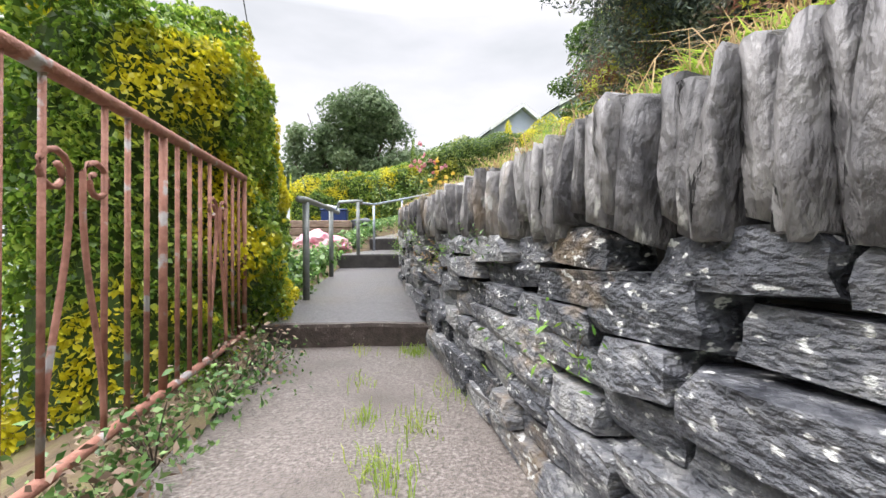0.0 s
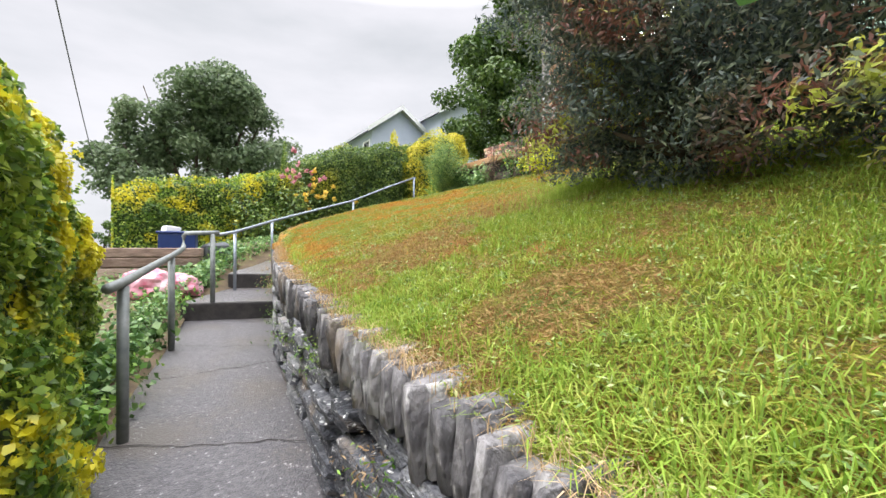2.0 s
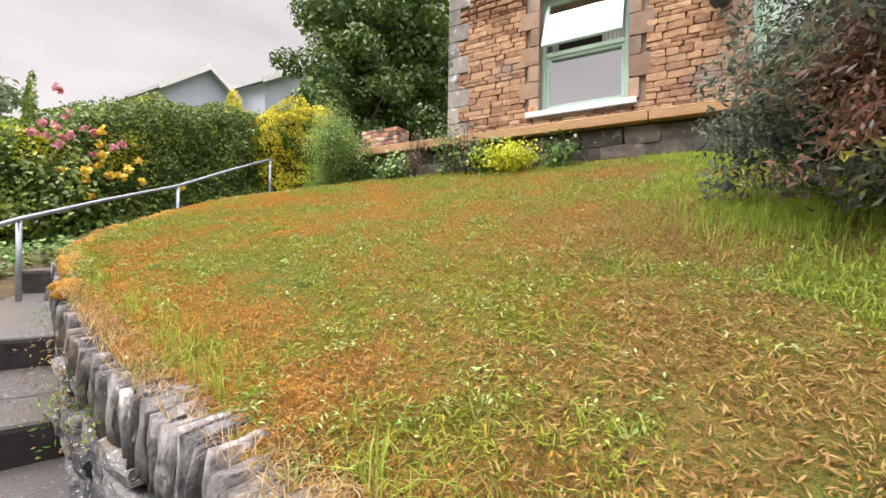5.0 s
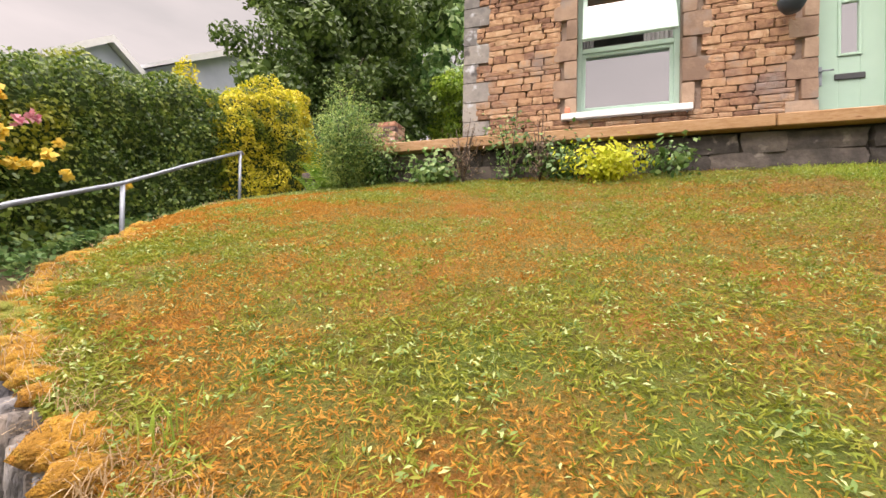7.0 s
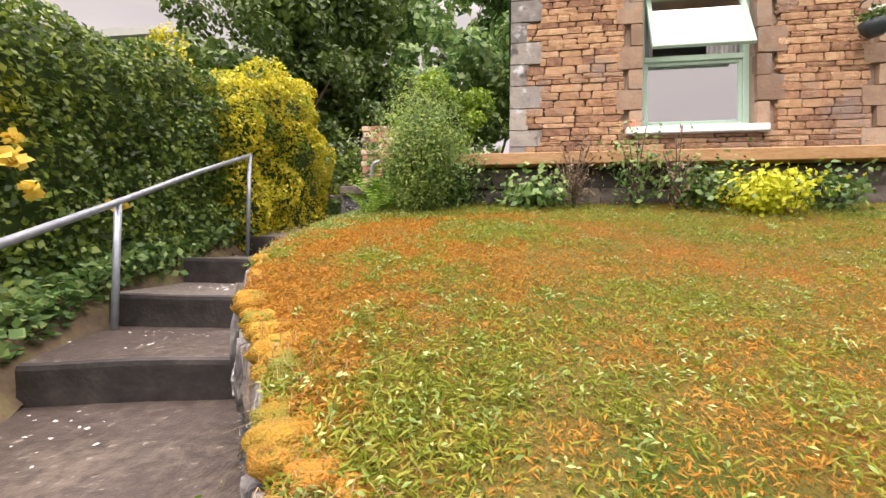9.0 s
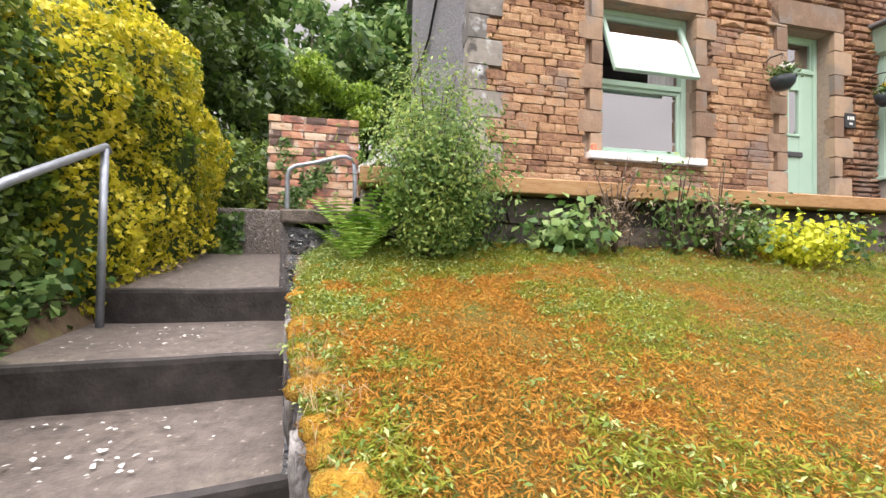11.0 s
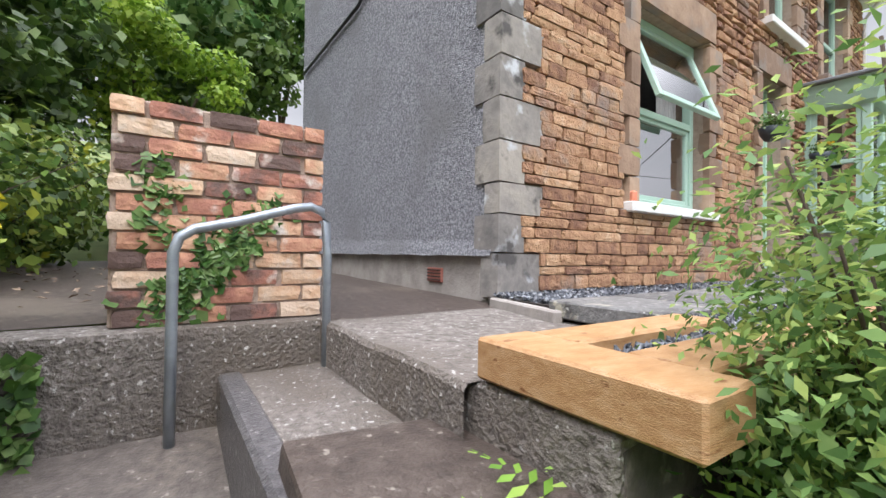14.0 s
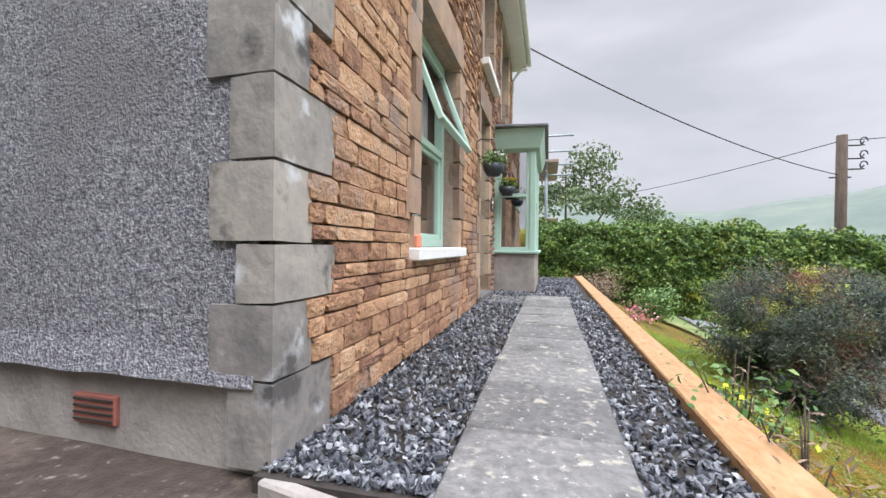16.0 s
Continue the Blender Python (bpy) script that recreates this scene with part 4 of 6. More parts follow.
under(win, solid("sill", (0.20, 1.62, 0.09), (FX - 0.03, 5.05, 3.665), M_WHITE, bevel=0.01))
under(win, solid("rag", (0.05, 0.07, 0.1), (FX - 0.08, 5.78, 3.755), mat("orange_cloth", [(0.6, 0.18, 0.1), (0.7, 0.28, 0.18)], 9), bevel=0.015))

# door with fanlight
y0, y1, z0, z1 = OPEN["door"]
door = group("door_1", (FX, 2.53, z0), "mint-green front door with a narrow pane and fanlight", "door", kind="structure")
dx, dm, dw = FX + 0.2, (y0 + y1) / 2, y1 - y0
for yy in (y0 + 0.03, y1 - 0.03):
    under(door, solid("frame", (0.1, 0.06, z1 - z0), (dx, yy, (z0 + z1) / 2), M_DOOR, bevel=0.006))
under(door, solid("frame", (0.1, dw - 0.12, 0.06), (dx, dm, z1 - 0.03), M_DOOR, bevel=0.006))
under(door, solid("frame", (0.1, dw - 0.12, 0.06), (dx, dm, 5.12), M_DOOR, bevel=0.006))
glazing(door, "y", (dx, dm, 5.15), dw - 0.12, 0.4, M_DOOR, 0.03, 0.04)
for yy in (dm - 0.22, dm + 0.22):
    under(door, solid("leaf", (0.05, 0.23, 2.02), (dx, yy, z0 + 1.05), M_DOOR, bevel=0.004))
under(door, solid("leaf", (0.05, 0.21, 1.12), (dx + 0.002, dm, z0 + 0.6), M_DOOR, bevel=0.004))
under(door, solid("leaf", (0.05, 0.21, 0.22), (dx + 0.002, dm, z0 + 1.95), M_DOOR, bevel=0.004))
glazing(door, "y", (dx - 0.012, dm, z0 + 1.16), 0.24, 0.68, M_DOOR, 0.035, 0.06)
under(door, solid("letter_plate", (0.02, 0.30, 0.075), (dx - 0.035, dm + 0.0, 3.95), M_GREYPL, bevel=0.008))
under(door, solid("handle_plate", (0.012, 0.035, 0.24), (dx - 0.03, y1 - 0.11, 3.98), M_STEEL, bevel=0.005))
under(door, tube("handle", [(dx - 0.035, y1 - 0.11, 4.03), (dx - 0.08, y1 - 0.11, 4.03), (dx - 0.08, y1 - 0.22, 4.03)], 0.011, M_STEEL))
under(door, solid("doorstep", (0.32, 0.9, 0.12), (FX + 0.06, dm, 2.99), M_GREY, bevel=0.012))

# upper windows
for nm, kx in (("upper", "window_2"), ("upper2", "window_3")):
    y0, y1, z0, z1 = OPEN[nm]
    w_ = group(kx, (FX, y0, z0), "sage-green upper window with a pale stone sill", "window", kind="structure")
    glazing(w_, "y", (FX + 0.14, (y0 + y1) / 2, z0), y1 - y0, z1 - z0, M_PAINT, 0.07, 0.08, 0.8)
    under(w_, solid("sill", (0.22, y1 - y0 + 0.3, 0.1), (FX - 0.05, (y0 + y1) / 2, z0 - 0.045), M_WHITE if nm == "upper" else M_DRESS, bevel=0.01))

# bay window
bay = group("bay_window", (6.0, 1.3, 2.95), "square bay window in sage-green timber on a rendered base", "window", kind="structure")
under(bay, solid("base", (0.74, 2.3, 0.78), (6.37, 0.15, 3.22), M_PLINTH, bevel=0.012))
under(bay, solid("sill", (0.82, 2.42, 0.05), (6.35, 0.15, 3.635), M_PAINT, bevel=0.01))
for x, y in ((6.05, 1.25), (6.05, -0.95)):
    under(bay, solid("post", (0.1, 0.1, 1.78), (x, y, 4.54), M_PAINT, bevel=0.008))
glazing(bay, "x", (6.37, 1.25, 3.66), 0.54, 1.75, M_PAINT, 0.06, 0.07, 0.95)
under(bay, solid("post", (0.1, 0.09, 1.78), (6.685, 1.25, 4.54), M_PAINT, bevel=0.008))
glazing(bay, "x", (6.42, -0.95, 3.66), 0.64, 1.75, M_PAINT, 0.06, 0.07, 0.95)
for k in range(3):
    glazing(bay, "y", (6.05, 0.85 - k * 0.7, 3.66), 0.68, 1.75, M_PAINT, 0.06, 0.07, 0.95)
fv = []
for z, o in ((5.36, 0.0), (5.40, 0.06), (5.60, 0.12), (5.72, 0.14)):
    fv += [(6.0 - o, 1.3 + o, z), (6.0 - o, -1.0 - o, z), (6.735, -1.0 - o, z), (6.735, 1.3 + o, z)]
under(bay, mesh("fascia", fv, [(a * 4 + b, a * 4 + (b + 1) % 4, (a + 1) * 4 + (b + 1) % 4, (a + 1) * 4 + b) for a in range(3) for b in range(4)] + [(12, 13, 14, 15), (3, 2, 1, 0)], M_PAINT))
under(bay, solid("roof", (0.98, 2.72, 0.05), (6.29, 0.15, 5.75), M_ROOF, bevel=0.012, tilt=(0, -2)))
for a, b in ((1.17, 0.95), (0.55, 0.3)):
    vs = []
    for k in range(31):
        vs += [(6.2 + 0.4 * k / 30, a + 0.025 * math.sin(k * 1.3), 3.68), (6.2 + 0.4 * k / 30, a + 0.015 * math.sin(k * 1.3), 5.3)]
    under(bay, mesh("curtain", vs, [(2 * k, 2 * k + 2, 2 * k + 3, 2 * k + 1) for k in range(30)], M_CURTAIN, smooth=True))

# house number plaque
plaque = group("number_plaque", (FX - 0.05, 1.88, 4.38), "small dark slate number plaque on the front wall", "sign")
under(plaque, solid("plate", (0.02, 0.18, 0.2), (FX - 0.075, 1.88, 4.40), M_SIGN, bevel=0.004))
for k in range(3):
    under(plaque, solid("digit_bar", (0.006, 0.028, 0.05), (FX - 0.088, 1.93 - k * 0.045, 4.43), M_WHITE, bevel=0.002))
under(plaque, solid("mark", (0.006, 0.06, 0.03), (FX - 0.088, 1.88, 4.355), M_WHITE, bevel=0.01))


def basket(y, x, z, flowers):
    b = group("hanging_basket", (x, y, z), "dark hanging basket with flowering plants on a wall bracket", "basket", "baskets by the door")
    vs, n = [], 16
    for r, dz in ((0.0, -0.15), (0.08, -0.145), (0.125, -0.08), (0.145, 0.0), (0.13, 0.0)):
        vs += [(x + r * math.cos(k / n * 6.283), y + r * math.sin(k / n * 6.283), z + dz) for k in range(n)]
    under(b, mesh("pot", vs, [(a * n + k, a * n + (k + 1) % n, (a + 1) * n + (k + 1) % n, (a + 1) * n + k) for a in range(4) for k in range(n)], M_POT, smooth=True))
    d = rng.normal(0, 1, (420, 3)) * [0.07, 0.08, 0.045] + [x, y, z + 0.05]
    under(b, tagged(leaves("plants", d, rng.normal(0, 1, d.shape) + [0, 0, 0.6], 0.045, M_IVY), kind="stuff"))
    d = rng.normal(0, 1, (46, 3)) * [0.04, 0.05, 0.012] + [x - 0.05, y, z + 0.13]
    under(b, tagged(leaves("flowers", d, rng.normal(0, 1, d.shape), 0.045, flowers, aspect=1.1), kind="stuff"))
    under(b, tube("bracket", [(FX - 0.03, y, z - 0.1), (FX - 0.03, y, z + 0.28), (FX - 0.12, y, z + 0.33), (x, y, z + 0.31)], 0.009, M_DARKIRON, sides=6))
    for k in range(3):
        a = k * 2.09
        under(b, tube("chain", [(x, y, z + 0.31), (x + 0.13 * math.cos(a), y + 0.13 * math.sin(a), z)], 0.003, M_DARKIRON, sides=4))


basket(3.28, 6.46, 4.76, M_WPETAL)
basket(1.52, 6.46, 4.72, M_ROSEYEL)

# ---- terrace before the house ----
tagged(solid("gravel_bed", (1.60, 9.95, 0.3), (5.93, 2.38, 2.795), M_CORE, bevel=0.0), "bed under the slate chippings", "bed", kind="structure")
n = 9500
gy = 7.32 - 9.6 * rng.random(n) ** 1.7
gx = np.where(rng.random(n) < 0.62, rng.uniform(6.1, 6.72, n), rng.uniform(5.14, 5.5, n))
far_ = gy < 2.2
gx = np.where(far_, rng.uniform(5.25, 6.7, n), gx)
keep = ~((gx > 5.98) & (gy < 1.33))
gx, gy = gx[keep], gy[keep]
n2 = 700
gx, gy = np.r_[gx, rng.uniform(5.14, 5.26, n2)], np.r_[gy, rng.uniform(7.3, 8.29, n2)]
n = len(gx)
c = np.stack([gx, gy, 2.95 + rng.uniform(0, 0.022, n)], 1)
ax = rng.normal(0, 1, (n, 3, 3))
q_, _ = np.linalg.qr(ax)
r3 = np.stack([rng.uniform(0.012, 0.027, n), rng.uniform(0.008, 0.018, n), rng.uniform(0.004, 0.009, n)], 1) * (1 + 0.5 * (gy < 3))[:, None]
P = [c + s_ * q_[:, :, k] * r3[:, k:k + 1] for k in range(3) for s_ in (1, -1)]
tri_ = [(0, 2, 4), (2, 1, 4), (1, 3, 4), (3, 0, 4), (2, 0, 5), (1, 2, 5), (3, 1, 5), (0, 3, 5)]
me = bpy.data.meshes.new("slate_chippings")
idx = np.arange(n)[:, None, None] * 6 + np.array(tri_)[None]
me.from_pydata(np.stack(P, 1).reshape(-1, 3).tolist(), [], idx.reshape(-1, 3).tolist())
me.materials.append(M_SLATECHIP)
tagged(new("slate_chippings", me), "blue-grey slate chippings before the house", "gravel", kind="stuff")
pav = group("paving", (5.8, 7.4, 2.9), "line of grey concrete paving slabs through slate chippings", "paving", kind="structure")
for k in range(9):
    y = 7.18 - k * 0.6
    under(pav, solid("slab", (0.61, 0.592, 0.09), (5.79 + rnd.uniform(-0.006, 0.006), y, 2.945 + rnd.uniform(-0.003, 0.003)), M_GREY, bevel=0.008))
under(pav, solid("slab", (0.5, 0.8, 0.09), (6.35, 2.5, 2.93), M_GREY, bevel=0.008))
tagged(solid("kerb_edge", (0.70, 0.06, 0.12), (6.35, 7.42, 2.885), M_PLINTH, None, 0.01, turn=-12), "pale concrete edging by the house corner", "edging", kind="structure")

# landing beside the gable: pitted concrete, a slab step below it
lv = []
for i in range(21):
    x = 5.45 + (BX + 1 - 5.45) * (i / 20) ** 1.5
    for j in range(9):
        y = 8.50 - (8.50 - 7.22) * j / 8 if x > 5.6 else 8.50 - 1.05 * j / 8
        lv.append((x, y + 0.01 * noise.noise(Vector((x * 4, j, 0))), 2.885 + 0.02 * max(0, x - 6.6) + 0.01 * noise.noise(Vector((x * 3, y * 3, 0)))))
lf = [(i * 9 + j, i * 9 + j + 1, (i + 1) * 9 + j + 1, (i + 1) * 9 + j) for i in range(20) for j in range(8)]
k0 = len(lv)
for i in range(21):
    a = lv[i * 9]
    lv += [(a[0], a[1] + 0.014, a[2] - 0.02), (a[0], a[1] + 0.012, a[2] - 0.5)]
for i in range(20):
    lf += [(i * 9, (i + 1) * 9, k0 + 2 * i + 2, k0 + 2 * i), (k0 + 2 * i, k0 + 2 * i + 2, k0 + 2 * i + 3, k0 + 2 * i + 1)]
landing = mesh("landing", lv, lf, M_LAND)
landing.data.materials.append(M_STEP)          # the older, browner concrete along the gable
for f_ in landing.data.polygons:
    f_.material_index = 1 if f_.center.x > 6.75 and f_.center.z > 2.84 else 0
tagged(landing, "pitted pale concrete landing beside the house", "landing", kind="structure")
tagged(solid("stone_step", (1.06, 0.50, 0.13), (6.14, 8.71, 2.605), M_LAND, None, 0.015, turn=1, jitter=0.008, segments=2), "pitted concrete step below the landing", "step", kind="structure")
tagged(solid("slab_step", (0.60, 0.52, 0.085), (5.36, 8.69, 2.70), M_STEP, None, 0.015, turn=-4, jitter=0.012, segments=2), "broad brown stone slab laid on the wall's end", "step", kind="structure")
tagged(solid("step_cheek", (1.55, 0.09, 0.62), (5.9, 8.93, 2.36), M_CONC, None, 0.015, jitter=0.012), "thin concrete cheek wall under the slab step", "wall", kind="structure")
tagged(solid("step_base", (1.45, 0.42, 0.42), (5.85, 8.70, 2.32), M_CORE, None, 0.02), "rough stone base of the slab step", "wall", kind="structure")

# timber edging on a dark stone wall
edging = group("timber_edging", (5.1, 8.3, 2.9), "new orange-brown timber sleepers edging the terrace", "edging", kind="structure")
for k in range(5):
    under(edging, solid("sleeper", (0.19, 2.16, 0.11), (5.04, 7.21 - k * 2.17, 2.95), M_TIMBER, bevel=0.008))
under(edging, solid("sleeper", (0.57, 0.19, 0.11), (5.155, 8.39, 2.952), M_TIMBER, bevel=0.008))
under(edging, solid("sleeper", (0.17, 0.80, 0.11), (5.345, 7.89, 2.95), M_TIMBER, bevel=0.008))
tagged(solid("terrace_return", (0.52, 0.16, 0.52), (5.30, 8.385, 2.63), M_LAND, None, 0.015, jitter=0.01), "rough pebbly render under the timber corner", "wall", kind="structure")

# ---- low wall and brick pier at the end of the path ----
tagged(solid("low_wall", (0.30, 2.9, 0.95), (6.80, 9.93, 2.42), M_LAND, None, 0.03, jitter=0.02, segments=2), "low rough rendered wall at the end of the path", "wall", kind="structure")
tagged(solid("back_wall_low", (3.0, 0.25, 0.5), (8.3, 11.3, 2.9), M_TERRA, None, 0.02), "low red wall in the shade of the trees", "wall", kind="structure")
yv = [(x, y, 2.90 + 0.03 * (x - 6.9) + 0.015 * noise.noise(Vector((x * 2, y * 2, 4)))) for x in np.linspace(6.93, 12.4, 14) for y in np.linspace(8.45, 11.25, 9)]
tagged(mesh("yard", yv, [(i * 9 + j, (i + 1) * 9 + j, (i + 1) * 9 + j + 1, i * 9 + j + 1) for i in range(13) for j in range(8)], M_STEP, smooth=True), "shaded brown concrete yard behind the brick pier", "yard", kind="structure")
pier = group("brick_pier", (6.9, 8.92, 2.88), "stub of old mixed red and buff brick wall", "wall")
under(pier, solid("mortar_core", (0.37, 0.885, 0.985), (6.965, 8.93, 3.385), M_MORTAR, bevel=0.01))


# ---- rails ----
def rail(name, pts, posts, label, material, r=0.022, grp="handrails"):
    g = group(name, pts[0], label, "handrail", grp)
    under(g, tube("rail", pts, r, material))
    for x, y, zt, zb in posts:
        under(g, tube("post", [(x, y, zb), (x, y, zt)], r * 1.05, material))
    return g


rail("handrail", [(-0.24, 3.62, 1.08), (-0.19, 3.80, 1.10), (0.03, 5.55, 1.22), (0.14, 6.72, 1.29), (0.15, 6.78, 1.32), (0.15, 6.80, 1.44), (0.17, 6.82, 1.475), (0.45, 6.74, 1.485), (0.52, 6.75, 1.485)],
     [(-0.19, 3.80, 1.08, 0.15), (0.03, 5.55, 1.20, 0.35), (0.45, 6.74, 1.47, 0.5)], "grey steel handrail on round posts beside the path", M_OLDSTEEL, 0.027)
rail("handrail", [(0.50, 6.76, 1.46), (0.78, 7.50, 1.53), (1.44, 8.37, 1.76), (2.3, 9.15, 2.03), (3.36, 9.68, 2.36), (4.2, 9.82, 2.72), (5.03, 9.92, 3.06), (5.06, 9.92, 3.03)],
     [(0.78, 7.50, 1.52, 0.7), (1.44, 8.37, 1.75, 1.0), (3.36, 9.68, 2.35, 1.35), (5.0, 9.91, 3.04, 2.0)], "galvanised steel handrail climbing beside the steps", M_STEEL, 0.02)
arc = [(6.57, 9.15, 2.40), (6.55, 9.15, 2.9), (6.54, 9.15, 3.22), (6.54, 9.13, 3.28), (6.54, 9.08, 3.315), (6.55, 8.9, 3.36), (6.56, 8.68, 3.43), (6.57, 8.60, 3.445), (6.58, 8.545, 3.425), (6.585, 8.52, 3.37), (6.59, 8.51, 3.2), (6.59, 8.51, 2.62)]
hoop = group("grab_rail", (6.57, 9.15, 2.4), "bent galvanised tube grab rail before the brick pier", "handrail")
under(hoop, tube("hoop", arc, 0.021, M_STEEL, sides=12))

# rusty railing by the road
fence = group("iron_railing", (-0.6, 1.0, 0.05), "rusty wrought-iron railing with scrolls beside the path", "railing")
F0, F1 = Vector((-0.70, -0.35, 0)), Vector((-0.47, 2.62, 0))
fz = lambda f: 0.06 + 0.08 * f
for dz, r in ((0.03, 0.016), (0.92, 0.02)):
    under(fence, tube("rail", [F0 + Vector((0, 0, fz(0) + dz)), F1 + Vector((0, 0, fz(1) + dz))], r, M_RUST, sides=8))
nb = 27
for k in range(nb + 1):
    f = k / nb
    p = F0.lerp(F1, f)
    if k % 9 == 5:
        continue
    under(fence, tube("bar", [p + Vector((0, 0, fz(f) + 0.03)), p + Vector((0, 0, fz(f) + 0.91))], 0.0085 if k % 9 else 0.014, M_RUST, sides=6))
dF = (F1 - F0).normalized()
for k in range(5, nb, 9):
    p = F0.lerp(F1, k / nb) + Vector((0, 0, fz(k / nb)))
    for s_ in (-1, 1):
        pts = []
        for a in range(26):
            u = a / 25
            if u < 0.5:
                pts.append(p + dF * (s_ * (0.11 - 0.16 * math.sin(u * 3.0) ** 2 * 0.55)) + Vector((0, 0, 0.06 + u * 1.15)))
            else:
                w_ = (u - 0.5) * 2
                rr = 0.058 * (1 - 0.6 * w_)
                an = w_ * 7.4
                pts.append(p + dF * s_ * (0.022 + 0.055 - rr * math.cos(an)) + Vector((0, 0, 0.635 + 0.06 + rr * math.sin(an))))
        under(fence, tube("scroll", pts, 0.008, M_RUST, sides=6))

# ---- planting ----
hedge("roadside_hedge", [(-1.05, 2.15, -0.3, 1.95, 0.52), (-1.0, 2.9, -0.2, 2.1, 0.58), (-0.95, 4.2, 0.0, 2.0, 0.55), (-0.85, 5.2, 0.2, 1.75, 0.45)],
      "clipped privet hedge with golden variegated patches beside the path", [(M_HEDGE, 1)], 5200, 0.04, rough=0.24, round_top=0.5)
hedge("garden_hedge", [(-0.9, 10.9, 0.7, 2.5, 0.55), (0.7, 11.0, 0.9, 2.75, 0.6), (2.4, 11.1, 1.2, 3.2, 0.65)],
      "mixed green and yellow hedge at the garden's edge", [(M_HEDGE, 1)], 1300, 0.055, seed=3.0)
hedge("boundary_hedge", [(2.2, 11.0, 1.4, 3.3, 0.7), (3.4, 10.95, 1.6, 3.75, 0.78), (4.4, 10.9, 1.9, 3.95, 0.8), (5.3, 10.85, 2.1, 4.05, 0.75)],
      "tall dark green clipped hedge along the steps", [(M_DKHEDGE, 1)], 1900, 0.05, seed=5.0)
hedge("golden_hedge", [(4.9, 10.75, 2.0, 3.95, 0.75), (6.0, 10.62, 2.3, 4.4, 0.85), (6.85, 10.6, 2.8, 4.45, 0.75)],
      "golden privet hedge at the top of the steps", [(M_GOLD, 1)], 3300, 0.045, rough=0.3, seed=7.0)
hedge("far_hedge", [(-4.0, -6.0, 0.8, 4.0, 0.7), (0.0, -6.0, 1.4, 4.45, 0.8), (4, -6.2, 2.0, 4.5, 0.8), (9.0, -6.4, 2.2, 4.6, 0.8)],
      "broad green hedge closing the garden", [(M_SHRUB, 2), (M_DKHEDGE, 5)], 620, 0.10, rough=0.35, seed=9.0, round_top=0.6)

# dark conifer on the lawn
tree("conifer_bush", (2.85, 2.3, 1.75), [(2.8, 2.4, 2.75, 1.05, 1.0, 0.75), (2.4, 2.75, 2.9, 0.85, 0.75, 0.6), (2.2, 2.3, 3.05, 0.75, 0.7, 0.5), (2.85, 1.6, 2.7, 0.85, 0.9, 0.7), (2.75, 2.2, 3.15, 0.9, 0.9, 0.5),
      (2.65, 2.9, 2.3, 0.7, 0.6, 0.5), (3.05, 2.9, 2.45, 0.55, 0.55, 0.5), (2.95, 1.2, 2.4, 0.7, 0.8, 0.6), (2.5, 2.55, 2.0, 0.75, 0.65, 0.42), (2.75, 1.7, 2.1, 0.8, 0.7, 0.5), (2.4, 1.5, 1.95, 0.6, 0.6, 0.4), (3.0, 3.1, 2.15, 0.5, 0.5, 0.35)],
     "spreading dark conifer with bronze and lime tips on the lawn", M_YEW, 85000, 0.046, trunk=0.09, thick=0.5, category="bush", aspect=3.2, lobes=17, fork=0.25, spread=1.0)
# long grass under it
n = 3200
a_, r_ = rng.uniform(0, 6.283, n), np.abs(rng.normal(0, 0.42, n))
gp = np.stack([2.75 + r_ * np.cos(a_), 3.15 + r_ * np.sin(a_) * 0.95, np.zeros(n)], 1)
gp[:, 2] = [np.interp(p[0], (0.6 + 0.08 * p[1], 5.04), (0.90 + 0.05 * p[1], 2.54)) - 0.02 for p in gp]
tagged(blades("shade_grass", gp, 0.12, 0.002, M_BLADE, 0.8), "long green grass round the conifer's foot", "grass", kind="stuff")


def shrub(name, at, h, r, label, material, n, leaf, stems=7, aspect=2.0, category="shrub", seed=0, up=1.0, base=0.12):
    """Stems fanning from one foot, leaves set along them."""
    R = random.Random(seed + int(at[0] * 100))
    g = group(name, at, label, category)
    pts = []
    for k in range(stems):
        a = k / stems * 6.283 + R.uniform(-0.4, 0.4)
        out = r * R.uniform(0.25, 1.0)
        hh = h * R.uniform(0.6, 1.05) * (1.05 - 0.3 * out / max(r, 0.01)) * up
        line = [Vector(at) + Vector((math.cos(a) * out * f ** 1.6, math.sin(a) * out * f ** 1.6, hh * f - 0.03)) for f in (0, 0.25, 0.5, 0.75, 1.0)]
        under(g, tube("stem", line, min(0.009, h * 0.014), M_BARK, sides=5, taper=min(0.003, h * 0.006)))
        m_ = n // stems
        f = base + (1 - base) * rng.random(m_) ** 0.8
        i = np.clip((f * 4).astype(int), 0, 3)
        la = np.array([tuple(p) for p in line])
        q = la[i] + (la[i + 1] - la[i]) * (f * 4 - i)[:, None]
        pts.append(q + rng.normal(0, 1, (m_, 3)) * (0.05 + 0.22 * r * np.sin(f * 2.6)[:, None]) * [1, 1, 0.6])
    pts = np.concatenate(pts)
    nr = pts - (np.array(at) + [0, 0, h * 0.4])
    nr /= np.linalg.norm(nr, axis=1)[:, None] + 1e-6
    ob = leaves("foliage", pts, nr + [0, 0, 0.5], leaf, material, aspect=aspect)
    tagged(ob, kind="stuff")
    under(g, ob)
    return g


